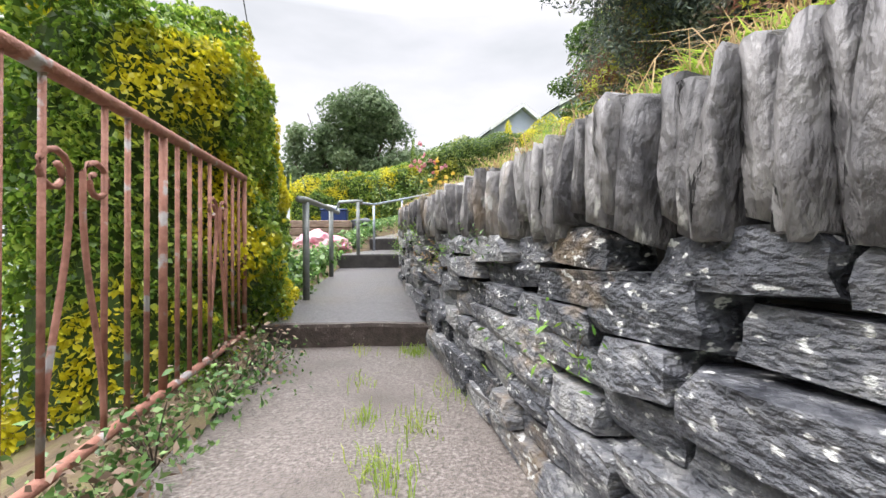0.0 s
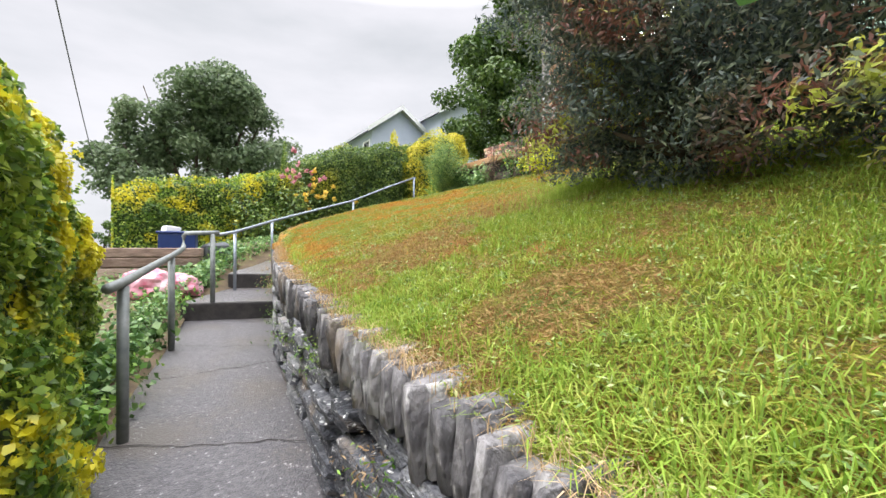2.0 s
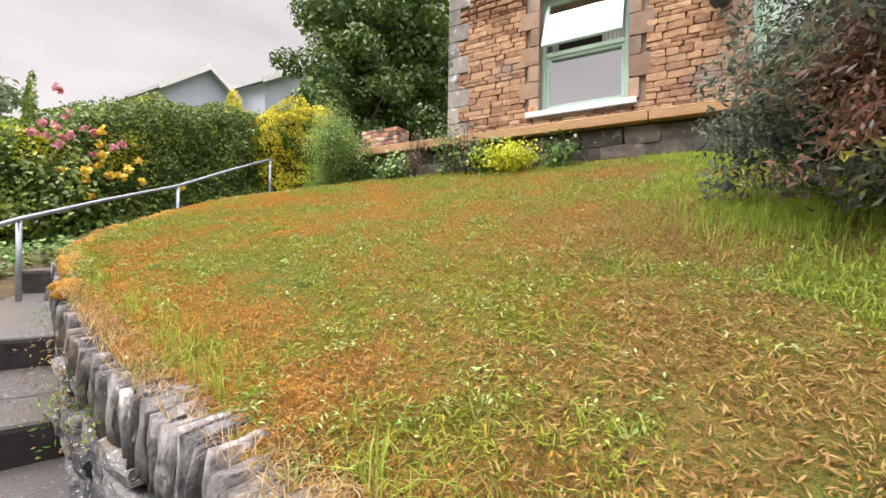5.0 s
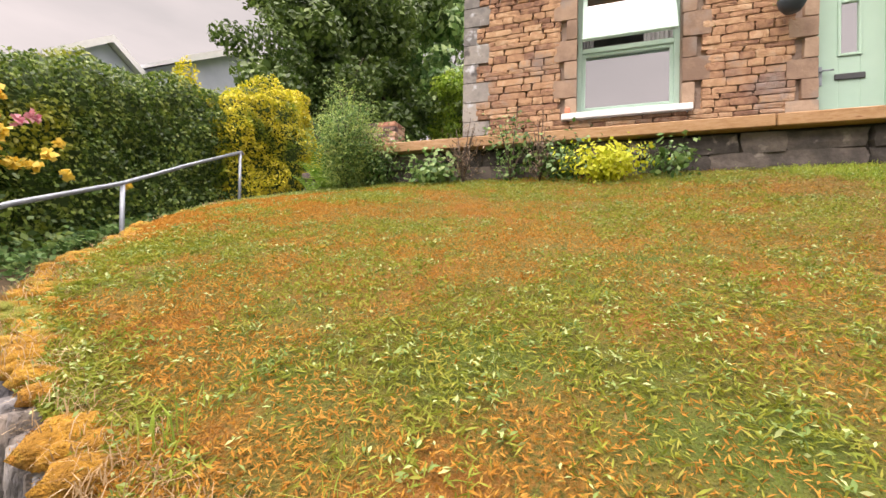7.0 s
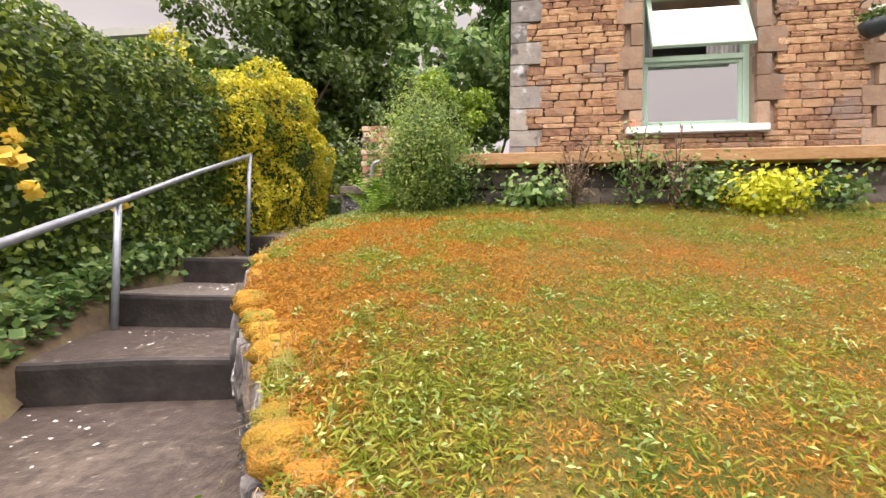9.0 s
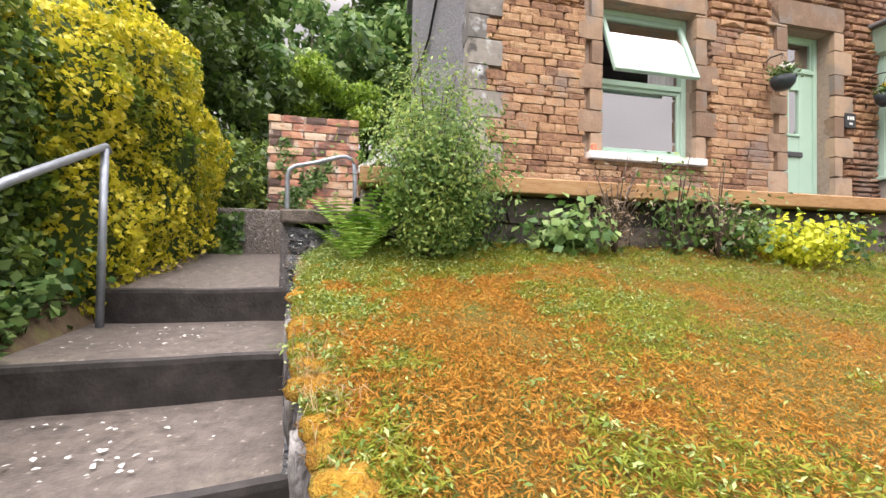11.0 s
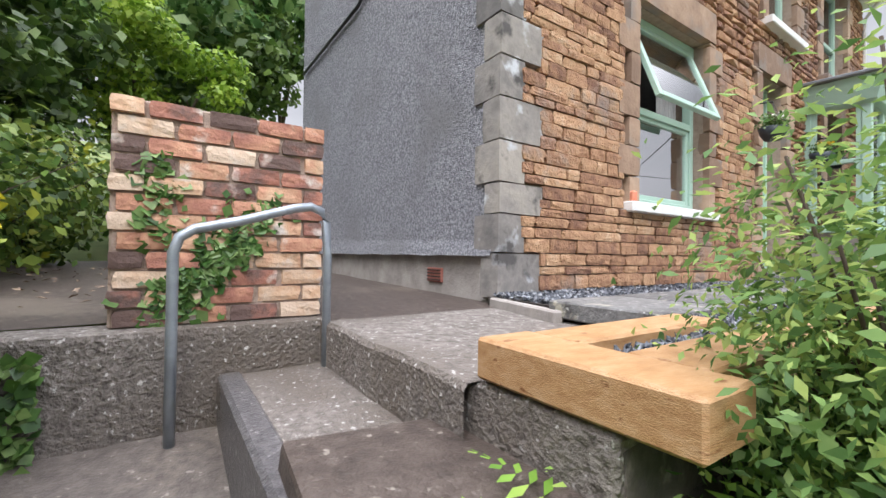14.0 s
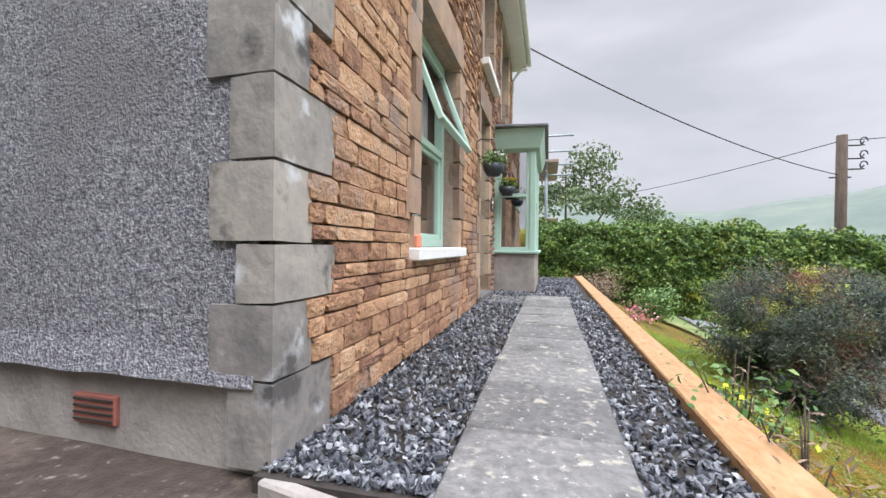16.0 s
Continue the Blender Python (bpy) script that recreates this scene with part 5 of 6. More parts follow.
shrub("leafy_shrub", (4.68, 8.08, 2.42), 1.32, 0.37, "tall leafy green shrub at the lawn's corner", M_SORB, 17000, 0.031, 26, 2.3)
shrub("leafy_shrub", (4.95, 7.85, 2.46), 0.75, 0.35, "leafy green shrub against the terrace wall", M_SHRUB, 1800, 0.05, 9, seed=4)
shrub("leafy_shrub", (4.86, 6.25, 2.5), 0.85, 0.26, "thin twiggy green shrub before the terrace wall", M_SHRUB, 420, 0.05, 8, seed=2)
shrub("dry_stalks", (4.85, 6.75, 2.5), 0.75, 0.2, "dry brown seed stalks by the terrace wall", M_TWIG, 500, 0.05, 16, 5.0, "plant", 3)
shrub("dry_stalks", (4.80, 5.95, 2.5), 0.7, 0.16, "dry brown seed stalks by the terrace wall", M_TWIG, 300, 0.05, 12, 5.0, "plant", 8)
shrub("lime_flowers", (4.72, 5.35, 2.5), 0.26, 0.34, "low lime-yellow flowering plant on the lawn's edge", M_LADY, 1500, 0.04, 14, 1.3, "flowers", 5)
shrub("ivy_clump", (4.92, 7.1, 2.5), 0.3, 0.35, "pale green leafy clump by the terrace wall", M_SHRUB, 700, 0.065, 9, 1.3, "plant", 6)
shrub("ivy_clump", (4.90, 5.75, 2.5), 0.42, 0.4, "dark ivy clump on the terrace wall", M_IVY, 900, 0.05, 10, 1.3, "plant", 7)
shrub("ivy_clump", (4.85, 4.8, 2.5), 0.3, 0.3, "dark ivy clump on the terrace wall", M_IVY, 400, 0.05, 9, 1.3, "plant", 9)
shrub("rose_bush", (2.35, 10.35, 1.3), 1.75, 0.75, "rose bush with dark leaves and pink roses", M_DKHEDGE, 4200, 0.065, 14, 1.6, "shrub", 11)
shrub("rose_bush", (1.5, 10.3, 1.1), 1.5, 0.6, "rose bush with dark leaves and yellow roses", M_DKHEDGE, 2600, 0.065, 12, 1.6, "shrub", 12)
for c, m_, k in (((2.3, 10.05, 2.85), M_ROSEPINK, 16), ((2.9, 9.95, 2.55), M_ROSEYEL, 11), ((2.6, 9.9, 2.35), M_ROSEYEL, 6)):
    for j in range(k):
        p = np.array(c) + rng.normal(0, 1, 3) * [0.3, 0.16, 0.2]
        rose = leaves("rose", p + rng.normal(0, 0.02, (22, 3)), rng.normal(0, 1, (22, 3)), 0.055, m_, aspect=1.1)
        under(bpy.data.objects["rose_bush"], rose)
# growth along the bed beside the path
for k in range(26):
    f = k / 25
    x, y, z = [float(np.interp(f, (0, 0.35, 0.6, 1), c)) for c in ((-0.33, -0.12, 0.35, 1.2), (3.4, 5.6, 7.4, 9.0), (0.2, 0.42, 0.7, 1.2))]
    x += rnd.uniform(-0.28, -0.08)
    y += rnd.uniform(0, 0.2)
    shrub("bed_plant", (x, y, z - 0.02), rnd.uniform(0.16, 0.34), rnd.uniform(0.15, 0.3), "low green leafy plant beside the path", rnd.choice([M_SHRUB, M_FERN, M_IVY]), 260, rnd.choice([0.045, 0.06, 0.085]), 7, 1.4, "plant", k)
for k in range(16):
    f = k / 15
    x, y, z = 2.6 + 3.4 * f, 10.05 + 0.25 * f + rnd.uniform(0, 0.25), 1.5 + 0.95 * f
    shrub("bed_plant", (x, y, z - 0.04), rnd.uniform(0.25, 0.5), 0.3, "green leafy plant at the hedge's foot", rnd.choice([M_DKHEDGE, M_SHRUB, M_IVY]), 420, 0.07, 8, 1.4, "plant", 60 + k)
for k in range(14):
    y = -0.2 + 0.2 * k
    shrub("creeper_clump", (-0.62 + rnd.uniform(-0.12, 0.1) + 0.03 * k / 2, y, 0.0), rnd.uniform(0.12, 0.3), 0.2, "ivy and dead stems at the railing's foot", M_IVY if k % 3 else M_TWIG, 320, 0.028, 8, 1.8, "plant", 90 + k)


def fern(at, n, length, seed):
    R = random.Random(seed)
    g = group("fern", at, "bright green fern by the slab step", "fern")
    for k in range(n):
        a = k / n * 6.283 + R.uniform(-0.3, 0.3)
        L = length * R.uniform(0.7, 1.1)
        line = [Vector(at) + Vector((math.cos(a) * L * 0.72 * f ** 1.2, math.sin(a) * L * 0.72 * f ** 1.2, L * (1.2 * f - 0.62 * f * f))) for f in np.linspace(0, 1, 18)]
        v = []
        side = Vector((-math.sin(a), math.cos(a), 0))
        for i in range(2, 17):
            w = L * 0.2 * math.sin(min(1, i / 17 * 1.15) * math.pi * 0.9 + 0.25)
            d = (line[i + 1] - line[i]) if i < 17 else line[i] - line[i - 1]
            for s_ in (-1, 1):
                b, t = line[i], line[i] + side * s_ * w + d * 0.6 + Vector((0, 0, -0.15 * w))
                v.append([tuple(b), tuple(b.lerp(t, 0.5) + d * 0.35), tuple(t), tuple(b.lerp(t, 0.5) - d * 0.35)])
        under(g, quads("frond", np.array(v), M_FERN))
    return g


fern((4.88, 8.46, 2.42), 15, 0.68, 3)
fern((4.66, 8.52, 2.38), 9, 0.45, 7)
fern((5.05, 8.58, 2.40), 8, 0.40, 5)

# plants in the wall's joints
for k in range(22):
    q = float(EL[2] + 0.3 + (EL[9] - EL[2]) * rng.random())
    p, d, inn = edge_frame(q)
    zb = path_z(p[0], p[1])
    z = zb + (p[2] - zb) * rnd.uniform(0.45, 0.75)
    shrub("wall_weed", (p[0] - inn[0] * 0.0, p[1], z), rnd.uniform(0.06, 0.12), 0.08, "small weed growing from a wall joint", rnd.choice([M_FERN, M_SHRUB, M_STRAW, M_FERN]), 90, 0.024, 6, 3.5, "weed", 120 + k)
# grass in the path's joints and at the wall's foot
gp = []
for x, y, z, k, sp in ((0.14, 1.15, 0.0, 150, 0.05), (0.12, 1.55, 0.0, 60, 0.03), (0.30, 1.45, 0.0, 90, 0.05), (0.13, 2.0, 0.0, 40, 0.04), (0.2, 2.62, 0.01, 40, 0.05), (0.50, 2.5, 0.01, 160, 0.04), (0.53, 1.75, 0.0, 90, 0.06)):
    gp.append(np.array([x, y, z]) + rng.normal(0, 1, (k, 3)) * [sp, sp * 1.6, 0])
tagged(blades("path_grass", np.concatenate(gp), 0.05, 0.0018, M_BLADE, 0.8), "grass growing in cracks of the path", "grass", kind="stuff")
# fallen petals on the steps
n = 240
f = rng.random(n)
px, py = 1.7 + 3.2 * f, 8.75 + 0.75 * f ** 0.5 + rng.normal(0, 0.18, n)
inside = []
for x, y in zip(px, py):
    z = None
    for i in range(5, 9):
        (l0, r0, z0, h0), (l1, r1, z1, h1) = LIPS[i], LIPS[i + 1]
        xm0, xm1 = (l0[0] + r0[0]) / 2, (l1[0] + r1[0]) / 2
        if xm0 + 0.12 < x < xm1 - 0.15 and y > r0[1] + 0.1:
            z = z0 + (z1 - h1 - z0) * (x - xm0) / (xm1 - xm0)
    if z:
        inside.append((x, y, z + 0.014))
inside = np.array(inside)
tagged(leaves("fallen_petals", inside, np.tile([0, 0, 1.0], (len(inside), 1)), 0.02, M_WPETAL, spread=0.15, aspect=1.3), "pale fallen petals on the steps", "petals", kind="stuff")
# litter by the low wall
lit2 = np.stack([rng.uniform(7.2, 10.5, 120), rng.uniform(9.5, 11.1, 120), np.zeros(120)], 1)
lit2[:, 2] = 2.925 + 0.03 * (lit2[:, 0] - 6.9)
tagged(leaves("leaf_litter", lit2, np.tile([0, 0, 1.0], (120, 1)), 0.05, M_TWIG, spread=0.3), "dry fallen leaves on the shaded yard", "litter", kind="stuff")
lit = np.stack([rng.uniform(5.3, 6.6, 160), rng.uniform(9.75, 10.3, 160), np.zeros(160)], 1)
lit[:, 2] = 2.30 + (lit[:, 0] - 5.3) * 0.15
tagged(leaves("leaf_litter", lit, np.tile([0, 0, 1.0], (160, 1)), 0.05, M_TWIG, spread=0.4), "dry fallen leaves beside the path", "litter", kind="stuff")
# ivy on the pier and low wall
iv = []
for k in range(340):
    t = rng.random()
    iv.append((6.765, 9.22 - 0.45 * t + rng.normal(0, 0.06), 2.92 + 0.5 * t + rng.normal(0, 0.06)))
for k in range(90):
    iv.append((6.765, 9.2 + rng.normal(0, 0.04), 3.2 + 0.45 * rng.random()))
for k in range(420):
    iv.append((6.62 + rng.normal(0, 0.02), 9.55 + abs(rng.normal(0, 0.35)), 2.42 + rng.random() * 0.42))
iv = np.array(iv)
tagged(leaves("ivy", iv, np.tile([-1.0, 0, 0.3], (len(iv), 1)), 0.06, M_IVY, spread=0.5, aspect=1.2), "green ivy climbing the brick pier and low wall", "ivy", kind="stuff")
for k in range(8):
    shrub("bed_plant", (6.25 - 0.1 * k % 0.5, 10.25 + 0.06 * k, 2.5), 0.4, 0.3, "green leafy plant at the hedge's foot", M_IVY, 300, 0.06, 7, 1.4, "plant", 200 + k)

# leafy cover over the soil beside the path and steps
n = 15000
f, g = rng.random(n), rng.random(n) ** 1.2
k = 2 + f * (len(LIPS) - 3)
i = k.astype(int)
w = (k - i)[:, None]
La = np.array([(*l[0], l[2]) for l in LIPS])
Oa = np.array([(*o, l[2]) for o, l in zip(OUT, LIPS)])
a_ = La[i] * (1 - w) + La[i + 1] * w
b_ = Oa[i] * (1 - w) + Oa[i + 1] * w
cp_ = a_ + (b_ - a_) * (g[:, None] * 0.98 + 0.06)
cp_[:, 2] += rng.uniform(-0.06, 0.16, n)
tagged(leaves("ground_cover", cp_, np.tile([0, 0, 1.0], (n, 1)), 0.065, M_SHRUB, spread=0.6, aspect=1.4), "leafy green ground cover beside the path and steps", "plants", kind="stuff")

# ---- trees ----
tree("dark_tree", (10.9, 12.4, 2.9), [(10.6, 12.4, 6.4, 2.1, 1.7, 1.8), (10.4, 13.0, 8.0, 1.9, 1.8, 1.7), (11.8, 12.0, 7.6, 1.9, 1.7, 1.8), (11.0, 12.6, 9.8, 1.9, 1.8, 1.7), (9.9, 12.4, 4.9, 1.3, 1.3, 1.1), (11.4, 11.4, 5.2, 1.7, 1.3, 1.3)],
     "tall dark green broadleaf tree behind the brick pier", M_LEAF, 19000, 0.18, 0.16, thick=0.35)
tree("dark_tree", (12.2, 11.8, 3.6), [(12, 11.4, 6.0, 2.0, 1.5, 1.6), (12.6, 12, 8.4, 2.2, 2, 1.8), (11.8, 12.6, 10.2, 2, 2, 1.6)],
     "tall dark green tree in the wood's edge", M_LEAF, 9000, 0.2, 0.16, thick=0.35)
tree("bright_tree", (13.2, 9.3, 3.6), [(13.2, 9.3, 5.6, 1.2, 1.2, 1.1), (13.0, 9.7, 6.9, 1.0, 1.0, 0.8), (13.8, 8.6, 6.4, 1.1, 1.1, 1.0)],
     "bright lime-green small tree behind the house", M_LIME, 7000, 0.13, 0.09, thick=0.4)
for k, (x, y, z, s) in enumerate(((17, 10, 4.2, 1.5), (16.2, 8.0, 3.6, 1.1), (19, 6, 6, 1.7), (16, 15, 5, 1.6), (21, 13, 6, 1.9))):
    tree("wood_tree", (x, y, z), [(x, y, z + 3.2 * s, 1.9 * s, 1.9 * s, 1.5 * s), (x + 0.8 * s, y - 0.8 * s, z + 4.8 * s, 1.6 * s, 1.6 * s, 1.4 * s), (x - 0.9 * s, y + 0.6 * s, z + 2.2 * s, 1.4 * s, 1.5 * s, 1.2 * s)],
         "dense green tree in the hillside wood", M_LEAF if k % 2 else M_SHRUB, 5000, 0.24 * s, 0.14, thick=0.35)
tree("dark_tree", (9.3, 12.3, 2.9), [(8.6, 12.0, 5.3, 1.3, 1.0, 1.0), (9.4, 11.7, 4.5, 1.1, 0.9, 0.8), (9.2, 12.6, 6.6, 1.6, 1.3, 1.2), (8.2, 12.2, 4.2, 1.0, 0.8, 0.8), (9.8, 11.2, 6.0, 1.2, 1.1, 0.9)],
     "dark leaning broadleaf tree over the yard", M_LEAF, 12000, 0.13, 0.11, thick=0.4, lobes=10)
shrub("undergrowth", (7.6, 11.0, 2.8), 1.1, 0.9, "dark leafy undergrowth in the trees' shade", M_DKHEDGE, 1700, 0.1, 12, 1.5, "undergrowth", 31)
shrub("undergrowth", (8.6, 10.7, 2.9), 1.4, 1.0, "dark leafy undergrowth in the trees' shade", M_DKHEDGE, 2000, 0.1, 12, 1.5, "undergrowth", 32)
shrub("undergrowth", (9.8, 10.6, 3.0), 1.6, 1.0, "dark leafy undergrowth in the trees' shade", M_DKHEDGE, 2000, 0.1, 12, 1.5, "undergrowth", 33)
tree("far_tree", (2.0, 33, -0.5), [(1.4, 33, 8.0, 3.6, 3.4, 3.0), (4.6, 33, 8.4, 3.0, 3.0, 2.6), (-1.6, 33, 6.4, 3.0, 2.8, 2.5), (2.4, 33, 11.4, 3.2, 3.0, 2.4), (5.4, 33, 5.6, 2.5, 2.6, 2.4), (1.0, 32, 4.4, 3.8, 3, 2.4), (-0.8, 33, 9.4, 2.5, 2.6, 2.2), (4.4, 33, 10.6, 2.3, 2.6, 2.0)],
     "large oak-like tree beyond the garden", M_HAZY_OAK, 40000, 0.30, 0.4, thick=0.45, lobes=14)
for k, (x, y, s) in enumerate(((6, 42, 0.8), (9.5, 40, 0.75), (13, 38, 0.9), (17, 36, 1.2), (21.5, 34, 1.3), (-4.5, 40, 0.7), (-13, 30, 1.1), (-12, 18, 1.1), (-12.5, 10, 1.1), (-12, 4, 1.2), (26, 28, 1.4), (29, 20, 1.6))):
    z = max(-0.6, ground_z(min(x, 60), y)) - 0.2
    tree("far_tree", (x, y, z), [(x, y, z + 3.0 * s, 2.2 * s, 2.2 * s, 1.7 * s), (x + s, y, z + 4.6 * s, 1.7 * s, 1.7 * s, 1.3 * s), (x - 1.4 * s, y, z + 2.0 * s, 1.7 * s, 1.7 * s, 1.4 * s)],
         "green tree beyond the garden", M_HAZY_FAR if k < 5 or k > 9 else M_LEAF, 2600, 0.34 * s, 0.2, thick=0.35)
for k, (x, y, z, s) in enumerate(((4.6, -24, 0.5, 1.75), (-1.0, -32, -2, 1.6), (8.5, -20, 1, 1.0), (-3, -36, -3, 1.2))):
    tree("valley_tree", (x, y, z), [(x, y, z + 4.6 * s, 2.6 * s, 2.4 * s, 1.9 * s), (x + 1.3 * s, y, z + 3.4 * s, 2 * s, 2 * s, 1.6 * s), (x - 1.7 * s, y, z + 3.6 * s, 1.9 * s, 1.9 * s, 1.6 * s)],
         "rounded green tree beyond the far hedge", M_HAZY_FAR, 5000, 0.3, 0.25, thick=0.35)
shrub("dead_shrub", (4.4, -3.6, 2.3), 0.95, 0.9, "brown withered shrub by the far hedge", M_TWIG, 1800, 0.09, 16, 4.0, "shrub", 41)
shrub("flower_shrub", (3.2, -2.6, 2.0), 0.9, 0.7, "green shrub with a few pink flowers", M_SHRUB, 1300, 0.08, 11, 1.5, "shrub", 42)
shrub("flower_shrub", (3.9, -1.4, 2.15), 0.45, 0.5, "low shrub with pink flowers on the lawn", M_ROSEPINK, 160, 0.06, 9, 1.3, "shrub", 43)
shrub("flower_shrub", (2.4, 0.4, 1.75), 1.25, 0.9, "bushy green shrub on the lower lawn", M_SHRUB, 2200, 0.08, 13, 1.5, "shrub", 44)

# ---- things beside the path ----
planter = group("sleeper_planter", (-0.2, 8.4, 0.75), "raised bed of weathered railway sleepers", "planter")
for k in range(4):
    under(planter, solid("plank", (1.25, 0.12, 0.135), (-0.22 + rnd.uniform(-0.02, 0.02), 8.35, 0.80 + k * 0.145), M_OLDWOOD, bevel=0.012, turn=-8 + rnd.uniform(-1, 1)))
    under(planter, solid("plank", (0.12, 1.1, 0.135), (0.44, 8.92, 0.80 + k * 0.145), M_OLDWOOD, bevel=0.012, turn=-8))
under(planter, solid("earth", (1.1, 1.0, 0.3), (-0.2, 8.95, 1.12), M_SOIL, bevel=0.03, turn=-8))
bin_ = group("recycling_box", (0.12, 8.75, 1.27), "dark blue plastic recycling box on the raised bed", "box")
under(bin_, solid("body", (0.50, 0.36, 0.26), (0.12, 8.75, 1.40), M_BLUE, bevel=0.03, turn=-8, segments=2))
under(bin_, solid("lid", (0.54, 0.40, 0.04), (0.12, 8.75, 1.545), M_BLUE, bevel=0.012, turn=-8))
under(bin_, solid("paper", (0.2, 0.2, 0.08), (0.02, 8.72, 1.60), M_WHITE, bevel=0.01, turn=20, jitter=0.02))
tagged(solid("grey_sack", (0.36, 0.3, 0.42), (0.62, 8.75, 1.18), M_GREYPL, None, 0.1, turn=15, jitter=0.05, segments=3), "slumped dark grey plastic sack by the raised bed", "sack")


def sack(at, size, material, label):
    bm = bmesh.new()
    bmesh.ops.create_icosphere(bm, subdivisions=4, radius=1)
    for v in bm.verts:
        p = v.co.copy()
        k = 1 + 0.22 * noise.noise(p * 1.7 + Vector((at[0], 3, 1))) + 0.12 * noise.noise(p * 5)
        v.co = Vector((p.x * size[0] * k, p.y * size[1] * k, max(-0.4, p.z) * size[2] * k))
    me = bpy.data.meshes.new("rubble_sack")
    bm.to_mesh(me)
    bm.free()
    me.materials.append(material)
    ob = new("rubble_sack", me)
    ob.location = at
    return tagged(ob, label, "sack", "sacks by the path")


sack((-0.22, 7.35, 0.78), (0.34, 0.26, 0.27), M_PINK, "crumpled pink plastic sack on the bed")
sack((0.12, 7.45, 0.76), (0.26, 0.22, 0.20), M_PINK, "crumpled pale pink plastic sack on the bed")

# picket fence by the golden hedge
pf = group("picket_fence", (7.3, 11.0, 2.9), "weathered wooden picket fence in the shade", "fence")
for k in range(11):
    under(pf, solid("picket", (0.11, 0.025, 0.95 + rnd.uniform(-0.04, 0.04)), (6.95 + k * 0.135, 11.35 - 0.02 * k, 3.30), M_OLDWOOD, bevel=0.006))
under(pf, solid("rail", (1.5, 0.05, 0.08), (7.6, 11.32, 3.1), M_OLDWOOD, bevel=0.008, turn=-8))

# outbuildings behind the pier
shed = group("garden_shed", (12.3, 7.95, 3.0), "small timber shed with a white bargeboard and window", "shed")
under(shed, solid("wall", (2.0, 1.3, 1.35), (13.3, 7.95, 3.6), M_OLDWOOD, bevel=0.01))
gvs = [(12.28, 7.25, 4.25), (12.28, 8.65, 4.25), (12.28, 7.95, 4.75), (14.4, 7.25, 4.25), (14.4, 8.65, 4.25), (14.4, 7.95, 4.75)]
under(shed, mesh("gable", gvs, [(0, 1, 2), (5, 4, 3), (0, 3, 4, 1)], M_OLDWOOD))
for s_ in (-1, 1):
    under(shed, mesh("roof", [(12.15, 7.95, 4.80), (14.5, 7.95, 4.80), (14.5, 7.95 + s_ * 0.9, 4.15), (12.15, 7.95 + s_ * 0.9, 4.15), (12.15, 7.95, 4.86), (14.5, 7.95, 4.86), (14.5, 7.95 + s_ * 0.92, 4.20), (12.15, 7.95 + s_ * 0.92, 4.20)],
                     [(0, 1, 2, 3), (7, 6, 5, 4), (0, 3, 7, 4), (1, 5, 6, 2), (2, 6, 7, 3)], M_ROOF))
    under(shed, mesh("bargeboard", [(12.12, 7.95, 4.88), (12.14, 7.95 + s_ * 0.94, 4.20), (12.14, 7.95 + s_ * 0.94, 4.05), (12.12, 7.95, 4.70)], [(0, 1, 2, 3)], M_WHITE))
glazing(shed, "y", (12.27, 7.8, 3.45), 0.5, 0.65, M_TIMBER, 0.05, 0.05)

shrub("undergrowth", (11.2, 10.5, 3.0), 1.9, 1.2, "dark leafy undergrowth in the trees' shade", M_DKHEDGE, 3000, 0.11, 14, 1.5, "undergrowth", 35)
shrub("undergrowth", (12.3, 11.3, 3.0), 2.4, 1.3, "dark leafy undergrowth in the trees' shade", M_LEAF, 3400, 0.12, 14, 1.5, "undergrowth", 36)
shrub("undergrowth", (13.5, 9.2, 3.0), 2.0, 1.2, "bright leafy undergrowth behind the shed", M_LIME, 2200, 0.12, 13, 1.5, "undergrowth", 34)
# blue-grey neighbour on the slope
nh = group("neighbour_house", (15.0, 20.5, 4.5), "pale blue-grey rendered house with solar panels on its roof", "house")


def gabled(parent, x0, x1, y0, y1, zb, ze, zr, wall_m, roof_m):
    """A block whose ridge runs along y, with its gables on the y ends."""
    xm = (x0 + x1) / 2
    v = [(x0, y0, zb), (x1, y0, zb), (x1, y0, ze), (xm, y0, zr), (x0, y0, ze), (x0, y1, zb), (x1, y1, zb), (x1, y1, ze), (xm, y1, zr), (x0, y1, ze)]
    under(parent, mesh("wall", v, [(0, 1, 2, 3, 4), (9, 8, 7, 6, 5), (0, 4, 9, 5), (1, 6, 7, 2), (0, 5, 6, 1)], wall_m))
    for xa in (x0 - 0.35, x1 + 0.35):
        k = (zr - ze) / (xm - x0)
        za = ze - 0.35 * k
        w = [(xa, y0 - 0.3, za + 0.06), (xm, y0 - 0.3, zr + 0.06), (xm, y1 + 0.3, zr + 0.06), (xa, y1 + 0.3, za + 0.06)]
        w += [(p[0], p[1], p[2] + 0.16) for p in w]
        under(parent, mesh("roof", w, [(0, 1, 2, 3), (7, 6, 5, 4), (0, 4, 5, 1), (1, 5, 6, 2), (2, 6, 7, 3), (3, 7, 4, 0)], roof_m))
        under(parent, mesh("bargeboard", [(xa, y0 - 0.33, za), (xm, y0 - 0.33, zr), (xm, y0 - 0.33, zr + 0.26), (xa, y0 - 0.33, za + 0.26)], [(0, 1, 2, 3)], M_WHITE))


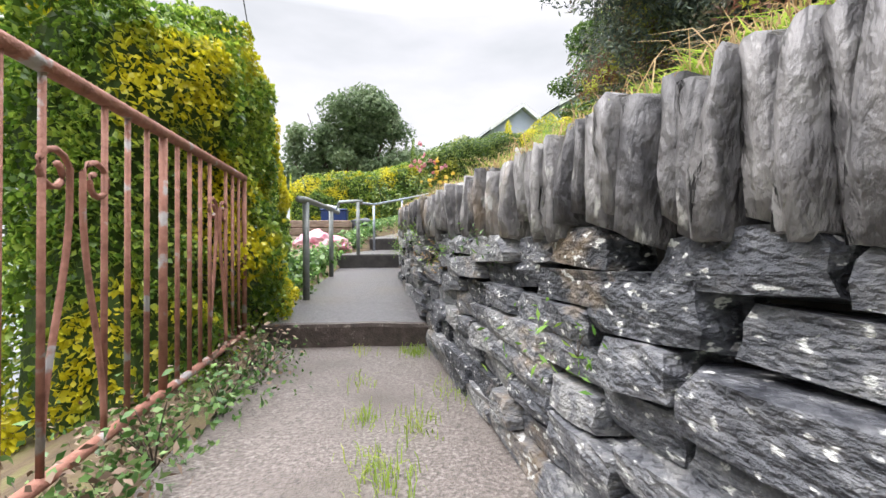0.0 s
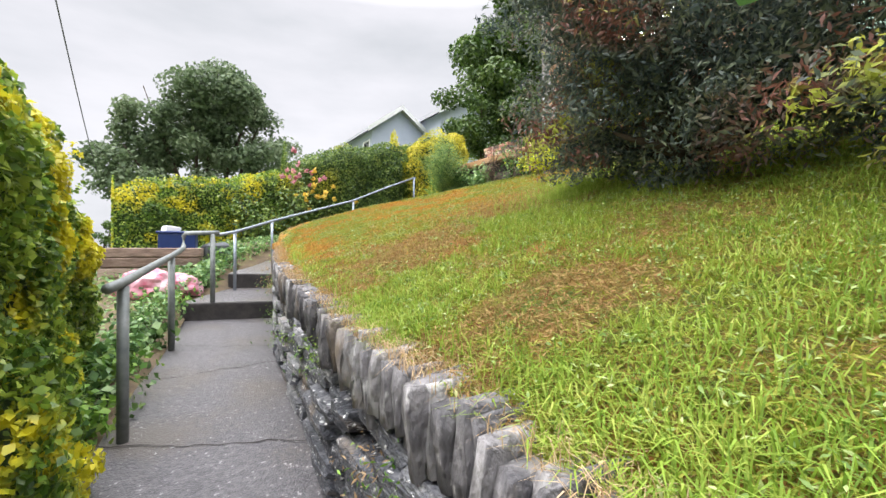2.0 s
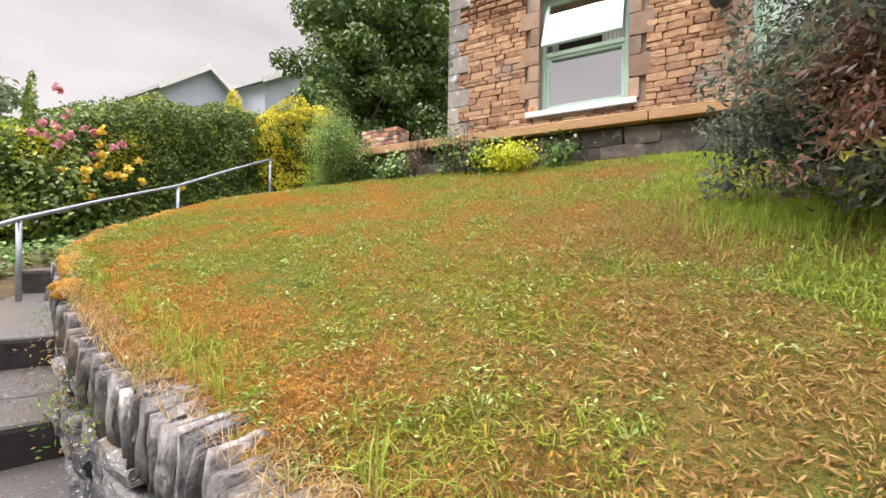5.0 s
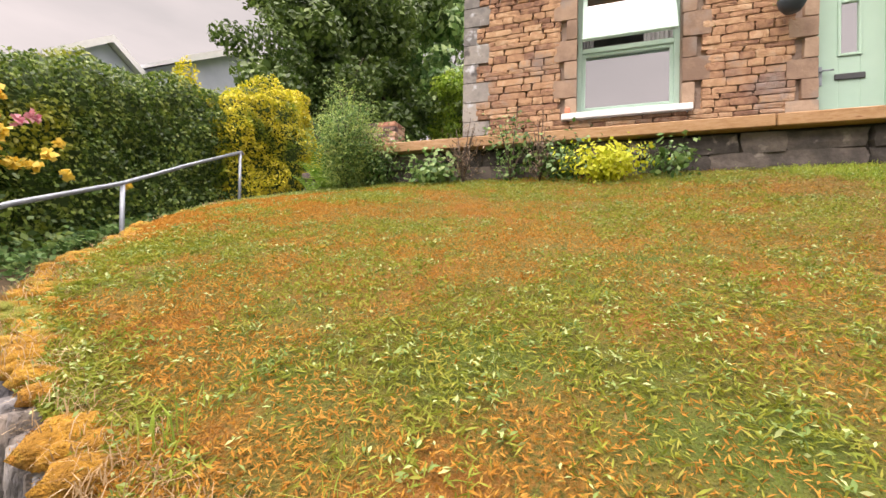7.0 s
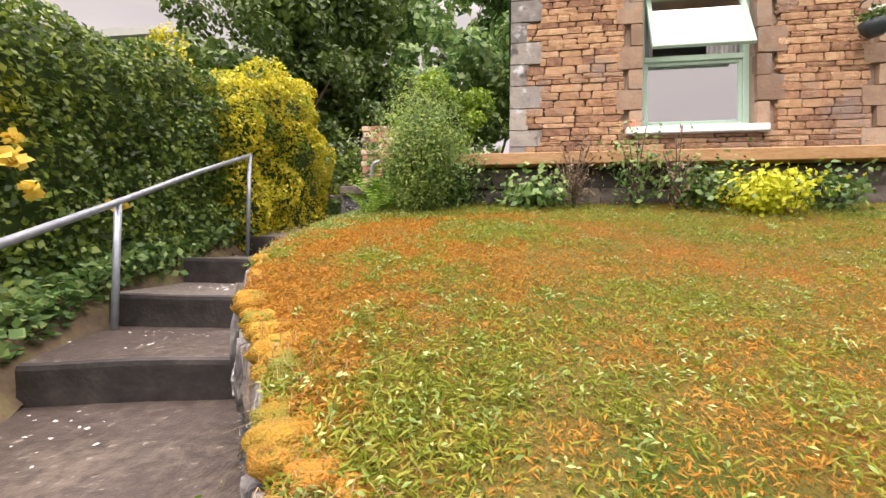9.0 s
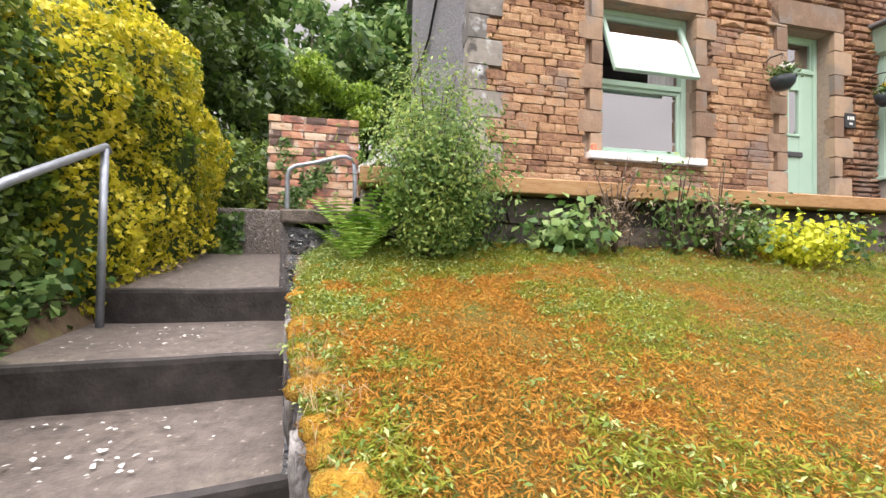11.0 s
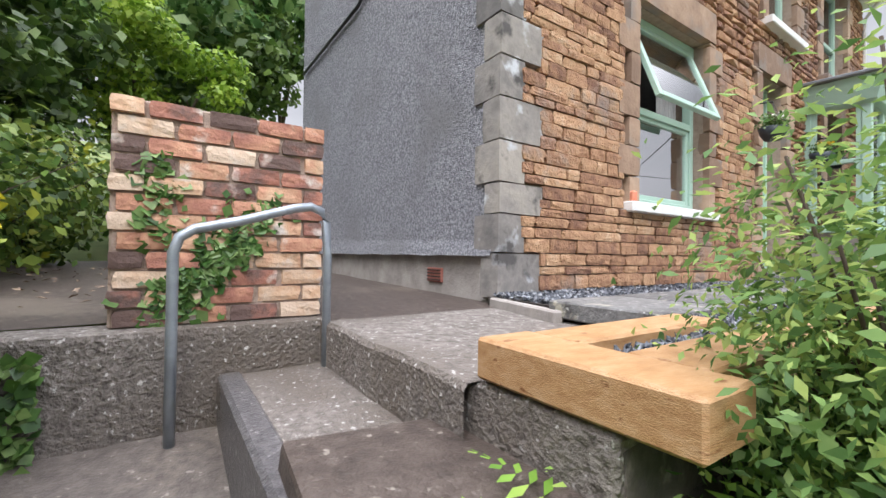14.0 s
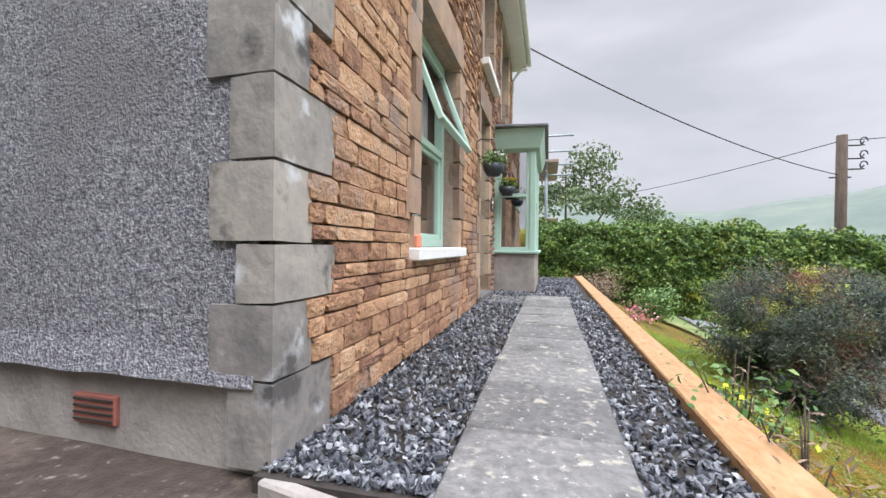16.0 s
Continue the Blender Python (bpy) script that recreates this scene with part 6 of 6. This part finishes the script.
gabled(nh, 12.0, 17.4, 19.6, 29, 3.5, 8.6, 10.2, M_GREYHOUSE, M_PALEROOF)
gabled(nh, 8.9, 12.2, 21.5, 30, 3.0, 7.7, 8.9, M_GREYHOUSE, M_PALEROOF)
for y in (22.2, 24.0, 26.4):
    glazing(nh, "y", (8.88, y, 6.0), 0.9, 1.2, M_WHITE, 0.08, 0.06, 0.6)
under(nh, mesh("solar_panel", [(12.5, 20.2, 9.13), (14.3, 20.2, 10.20), (14.3, 25, 10.20), (12.5, 25, 9.13)], [(0, 1, 2, 3)], M_SOLAR))

# white neighbour beyond, with scaffolding
wh = group("white_house", (8, -8, 2.5), "white rendered house beyond the hedge", "house")
gabled(wh, 6.9, 12.5, -15, -8.2, 1.5, 6.0, 8.2, M_WHITE, M_ROOF)
sc = group("scaffolding", (6.0, -8.5, 2.0), "steel tube scaffolding with boarded platforms", "scaffold")
for x, y in ((5.9, -8.0), (5.9, -11.5), (6.7, -8.0), (6.7, -11.5)):
    under(sc, tube("standard", [(x, y, 1.5), (x, y, 8.4 if y > -9 else 8.9)], 0.06, M_STEEL, sides=6))
for z in (4.7, 6.5, 6.9, 7.4, 8.0):
    under(sc, tube("ledger", [(5.9, -7.2, z), (5.9, -12.4, z)], 0.04, M_STEEL, sides=6))
    under(sc, tube("transom", [(4.9, -8.05, z), (7.1, -8.05, z)], 0.04, M_STEEL, sides=6))
for z in (4.75, 6.95):
    under(sc, solid("platform", (1.3, 4.6, 0.12), (6.1, -9.8, z), M_OLDWOOD, bevel=0.01))
under(sc, tube("brace", [(5.9, -8.0, 4.6), (7.0, -8.0, 2.6)], 0.04, M_STEEL, sides=6))

# telegraph pole and wires
pole = group("telegraph_pole", (-5.0, -10.6, -0.7), "wooden telegraph pole with insulators", "pole")
under(pole, tube("mast", [(-5.0, -10.6, -0.8), (-5.0, -10.6, 4), (-5.0, -10.6, 8.1)], 0.2, M_BARK, taper=0.17))
for k, z in enumerate((7.7, 7.2, 6.8)):
    under(pole, tube("arm", [(-5.2, -10.6, z), (-5.6, -10.6, z), (-5.7, -10.6, z + 0.15)], 0.03, M_DARKIRON, sides=6))
    under(pole, tube("coil", [(-5.7 - 0.12 * math.cos(a * 0.6), -10.6, z + 0.15 + 0.15 * math.sin(a * 0.6)) for a in range(9)], 0.025, M_DARKIRON, sides=6))
under(pole, tube("peg", [(-4.6, -10.6, 6.5), (-5.3, -10.6, 6.5)], 0.03, M_DARKIRON, sides=6))


def wire(a, b, sag, r=0.018):
    a, b = Vector(a), Vector(b)
    pts = [a.lerp(b, f) - Vector((0, 0, sag * 4 * f * (1 - f))) for f in np.linspace(0, 1, 15)]
    return tagged(tube("overhead_wire", pts, r, M_DARKIRON, sides=5), "thin dark overhead wire", "wire", "overhead wires")


wire((6.3, -1.2, 8.3), (-4.9, -10.6, 6.6), 0.35)
wire((-5.0, -10.6, 7.9), (9, -45, 9.5), 0.9)
wire((-5.0, -10.6, 7.9), (-16, -7, 8.6), 0.3)
wire((-2.5, 14, 8.5), (-3.6, 34, 5.0), 0.3)
wire((-2.5, 14, 8.5), (-1.2, -2, 10.5), 0.3)

# ---- pieces of walls ----
COP = [stone_mesh("coping_stone", M_COPING, k, 0.12, 0.06, True) for k in range(9)]
q = EL[2] - 0.9
while q < ETOT - 0.05:
    w = rnd.uniform(0.036, 0.082)
    p, d, inn = edge_frame(q)
    zb = max(0.0, path_z(p[0], p[1]))
    h = min(0.23, (p[2] - zb) * 0.62) * rnd.uniform(0.88, 1.12)
    c = p + inn * (0.12 + rnd.uniform(-0.022, 0.022))
    put("coping_stone", rnd.choice(COP), (c[0], c[1], p[2] - h / 2 + rnd.uniform(-0.02, 0.012) - (0.05 if q > EL[6] else 0)), (w * 1.16, 0.25, h), d, wall, rnd.uniform(-8, 4), rnd.uniform(-3, 3))
    q += w
ST = [stone_mesh("wall_stone", M_SLATE, 30 + k, 0.10, 0.075) for k in range(12)]
for row in range(8):
    q = EL[2] - 0.9 + rnd.uniform(0, 0.2)
    while q < ETOT - 0.15:
        w = rnd.uniform(0.16, 0.48)
        p, d, inn = edge_frame(min(q + w / 2, ETOT))
        zb = max(0.0, path_z(p[0], p[1]))
        room = (p[2] - zb) - min(0.23, (p[2] - zb) * 0.62) - 0.01
        rows = max(1, round(room / 0.085))
        if row < rows:
            ch = room / rows
            c = p + inn * (0.085 + rnd.uniform(-0.025, 0.03))
            put("wall_stone", rnd.choice(ST), (c[0], c[1], zb + (row + 0.5) * ch + rnd.uniform(-0.008, 0.008)), (w * 0.98, 0.18, ch * rnd.uniform(0.9, 1.12)), d, wall, rnd.uniform(-3, 3), rnd.uniform(-4, 4))
        q += w

# dark stone wall under the timber edging
terrace = group("terrace_wall", (5.1, 3, 2.3), "dark weathered stone wall holding up the terrace", "wall", kind="structure")
under(terrace, solid("core", (0.2, 11.2, 0.9), (5.19, 2.85, 2.45), M_CORE, bevel=0))
DS = [stone_mesh("wall_stone", M_DARKSTONE, 45 + k, 0.08, 0.05) for k in range(6)]
for row in range(3):
    y = 8.45
    while y > -2.6:
        w = rnd.uniform(0.25, 0.7)
        put("wall_stone", rnd.choice(DS), (5.115 + rnd.uniform(-0.015, 0.015), y - w / 2, 2.43 + row * 0.175), (w * 1.0, 0.15, 0.18), (0, -1), terrace)
        y -= w

# rubble under the slab at the wall's end
for row in range(5):
    y = 8.93
    while y > 8.45:
        w = rnd.uniform(0.12, 0.26)
        put("wall_stone", rnd.choice(ST), (5.16 + rnd.uniform(-0.03, 0.02), y - w / 2, 2.21 + row * 0.093), (w, 0.2, 0.095), (0, -1), wall, rnd.uniform(-4, 4), rnd.uniform(-4, 4))
        y -= w

# bricks of the pier: both leaves, in courses
BR = [stone_mesh("brick", M_BRICK, 60 + k, 0.06, 0.035) for k in range(6)]
for c in range(12):
    z = 2.895 + (c + 0.5) * 0.0825
    y = 8.475
    first = 0.11 if c % 2 else 0.222
    while y < 9.38:
        w = min(first if y < 8.48 else 0.222, 9.385 - y)
        if w > 0.05:
            put("brick", rnd.choice(BR), (6.825 + rnd.uniform(-0.008, 0.006), y + w / 2, z), (w - 0.012, 0.12, 0.0715), (0, 1), pier, rnd.uniform(-0.6, 0.6))
            put("brick", rnd.choice(BR), (7.105, y + w / 2, z), (w - 0.012, 0.12, 0.0715), (0, 1), pier)
        y += w
    put("brick", rnd.choice(BR), (6.965, 8.535, z), (0.15, 0.115, 0.0715), (1, 0), pier)
    put("brick", rnd.choice(BR), (6.965, 9.325, z), (0.15, 0.115, 0.0715), (1, 0), pier)

# quoins of the corner
QN = [stone_mesh("quoin", M_QUOIN, 80 + k, 0.02, 0.012) for k in range(6)]
levels = [2.93, 3.243, 3.512, 3.728, 4.016, 4.314, 4.60]
while levels[-1] < 8.0:
    levels.append(levels[-1] + rnd.uniform(0.26, 0.31))
for k in range(len(levels) - 1):
    z0, z1 = levels[k], levels[k + 1]
    fw, gw = (0.24, 0.27) if k % 2 else (0.42, 0.17)
    gw += rnd.uniform(-0.03, 0.03)
    put("quoin", rnd.choice(QN), (6.685 + gw / 2, 7.312 - fw / 2, (z0 + z1) / 2), (gw, fw, z1 - z0 - 0.008), (1, 0), house)
# dressings round the openings
DR = [stone_mesh("dressing", M_DRESS, 95 + k, 0.05, 0.02) for k in range(6)]
for nm in ("window", "door", "upper", "upper2"):
    y0, y1, z0, z1 = OPEN[nm]
    for side, yy in ((-1, y0), (1, y1)):
        z, k = z0 - 0.02, 0
        while z < z1 - 0.02:
            h = min(rnd.uniform(0.24, 0.33), z1 - z)
            w = (0.16, 0.32)[k % 2] + rnd.uniform(-0.02, 0.02)
            if not (nm == "upper" and side > 0 and z < 0):
                put("dressing", rnd.choice(DR), (FX + 0.0, yy + side * w / 2, z + h / 2), (w, 0.14, h - 0.01), (0, 1), house)
            z, k = z + h, k + 1
    put("dressing", rnd.choice(DR), (FX - 0.005, (y0 + y1) / 2, z1 + 0.17), (y1 - y0 + 0.34, 0.15, 0.33), (0, 1), house)
# rock-faced courses of the front
FS = [stone_mesh("stone", M_SAND, 110 + k, 0.07, 0.05) for k in range(12)]
nv_, nf_ = [], []
count = 0
z = 2.97
while z < 8.1:
    h = rnd.uniform(0.06, 0.115)
    y = 7.26
    while y > -1.88:
        w = rnd.uniform(0.14, 0.42)
        w = min(w, y + 1.88)
        a, b = y - w, y
        y -= w
        zc = z + h / 2
        lo, hi = a, b
        # keep clear of quoins and dressings
        kq = max(i for i in range(len(levels)) if levels[i] <= max(zc, 2.94))
        hi = min(hi, 7.34 - (0.24 if kq % 2 else 0.42) + 0.005)
        bad = False
        for nm, (y0, y1, z0, z1) in OPEN.items():
            if nm == "bay":
                m0, m1, zt = y0 - 0.05, y1 + 0.05, 5.75
            else:
                m0, m1, zt = y0 - 0.22, y1 + 0.22, z1 + 0.34
            if z0 - 0.08 < zc < zt:
                if nm == "bay" and zc < 3.5:
                    continue
                if lo < m1 and hi > m0:
                    if hi > m1 and hi - m1 > 0.06:
                        lo = m1
                    elif lo < m0 and m0 - lo > 0.06:
                        hi = m0
                    else:
                        bad = True
        if bad or hi - lo < 0.05:
            continue
        if count < 300 and hi > 2.95 and z < 5.4:
            put("stone", rnd.choice(FS), (FX - 0.012 + rnd.uniform(-0.008, 0.006), (lo + hi) / 2, zc), (hi - lo - 0.008, 0.10, h - 0.008), (0, 1), front, 0)
            count += 1
        else:
            k = len(nv_)
            j = lambda s_: rnd.uniform(-s_, s_)
            l_, r_, b_, t_ = lo + 0.004, hi - 0.004, z + 0.004, z + h - 0.004
            X = FX - 0.05
            nv_ += [(FX + 0.01, l_, b_), (FX + 0.01, r_, b_), (FX + 0.01, r_, t_), (FX + 0.01, l_, t_),
                    (X + j(0.012), l_ + 0.015, b_ + 0.012), (X + j(0.012), r_ - 0.015, b_ + 0.012), (X + j(0.012), r_ - 0.015, t_ - 0.012), (X + j(0.012), l_ + 0.015, t_ - 0.012),
                    (X - 0.012 + j(0.012), (l_ + r_) / 2 + j(0.04), (b_ + t_) / 2)]
            nf_ += [(k + 1, k, k + 4, k + 5), (k + 2, k + 1, k + 5, k + 6), (k + 3, k + 2, k + 6, k + 7), (k, k + 3, k + 7, k + 4),
                    (k + 5, k + 4, k + 8), (k + 6, k + 5, k + 8), (k + 7, k + 6, k + 8), (k + 4, k + 7, k + 8)]
    z += h
tagged(under(house, mesh("stonework", nv_, nf_, M_SAND)), "courses of rock-faced red sandstone", kind="stuff")
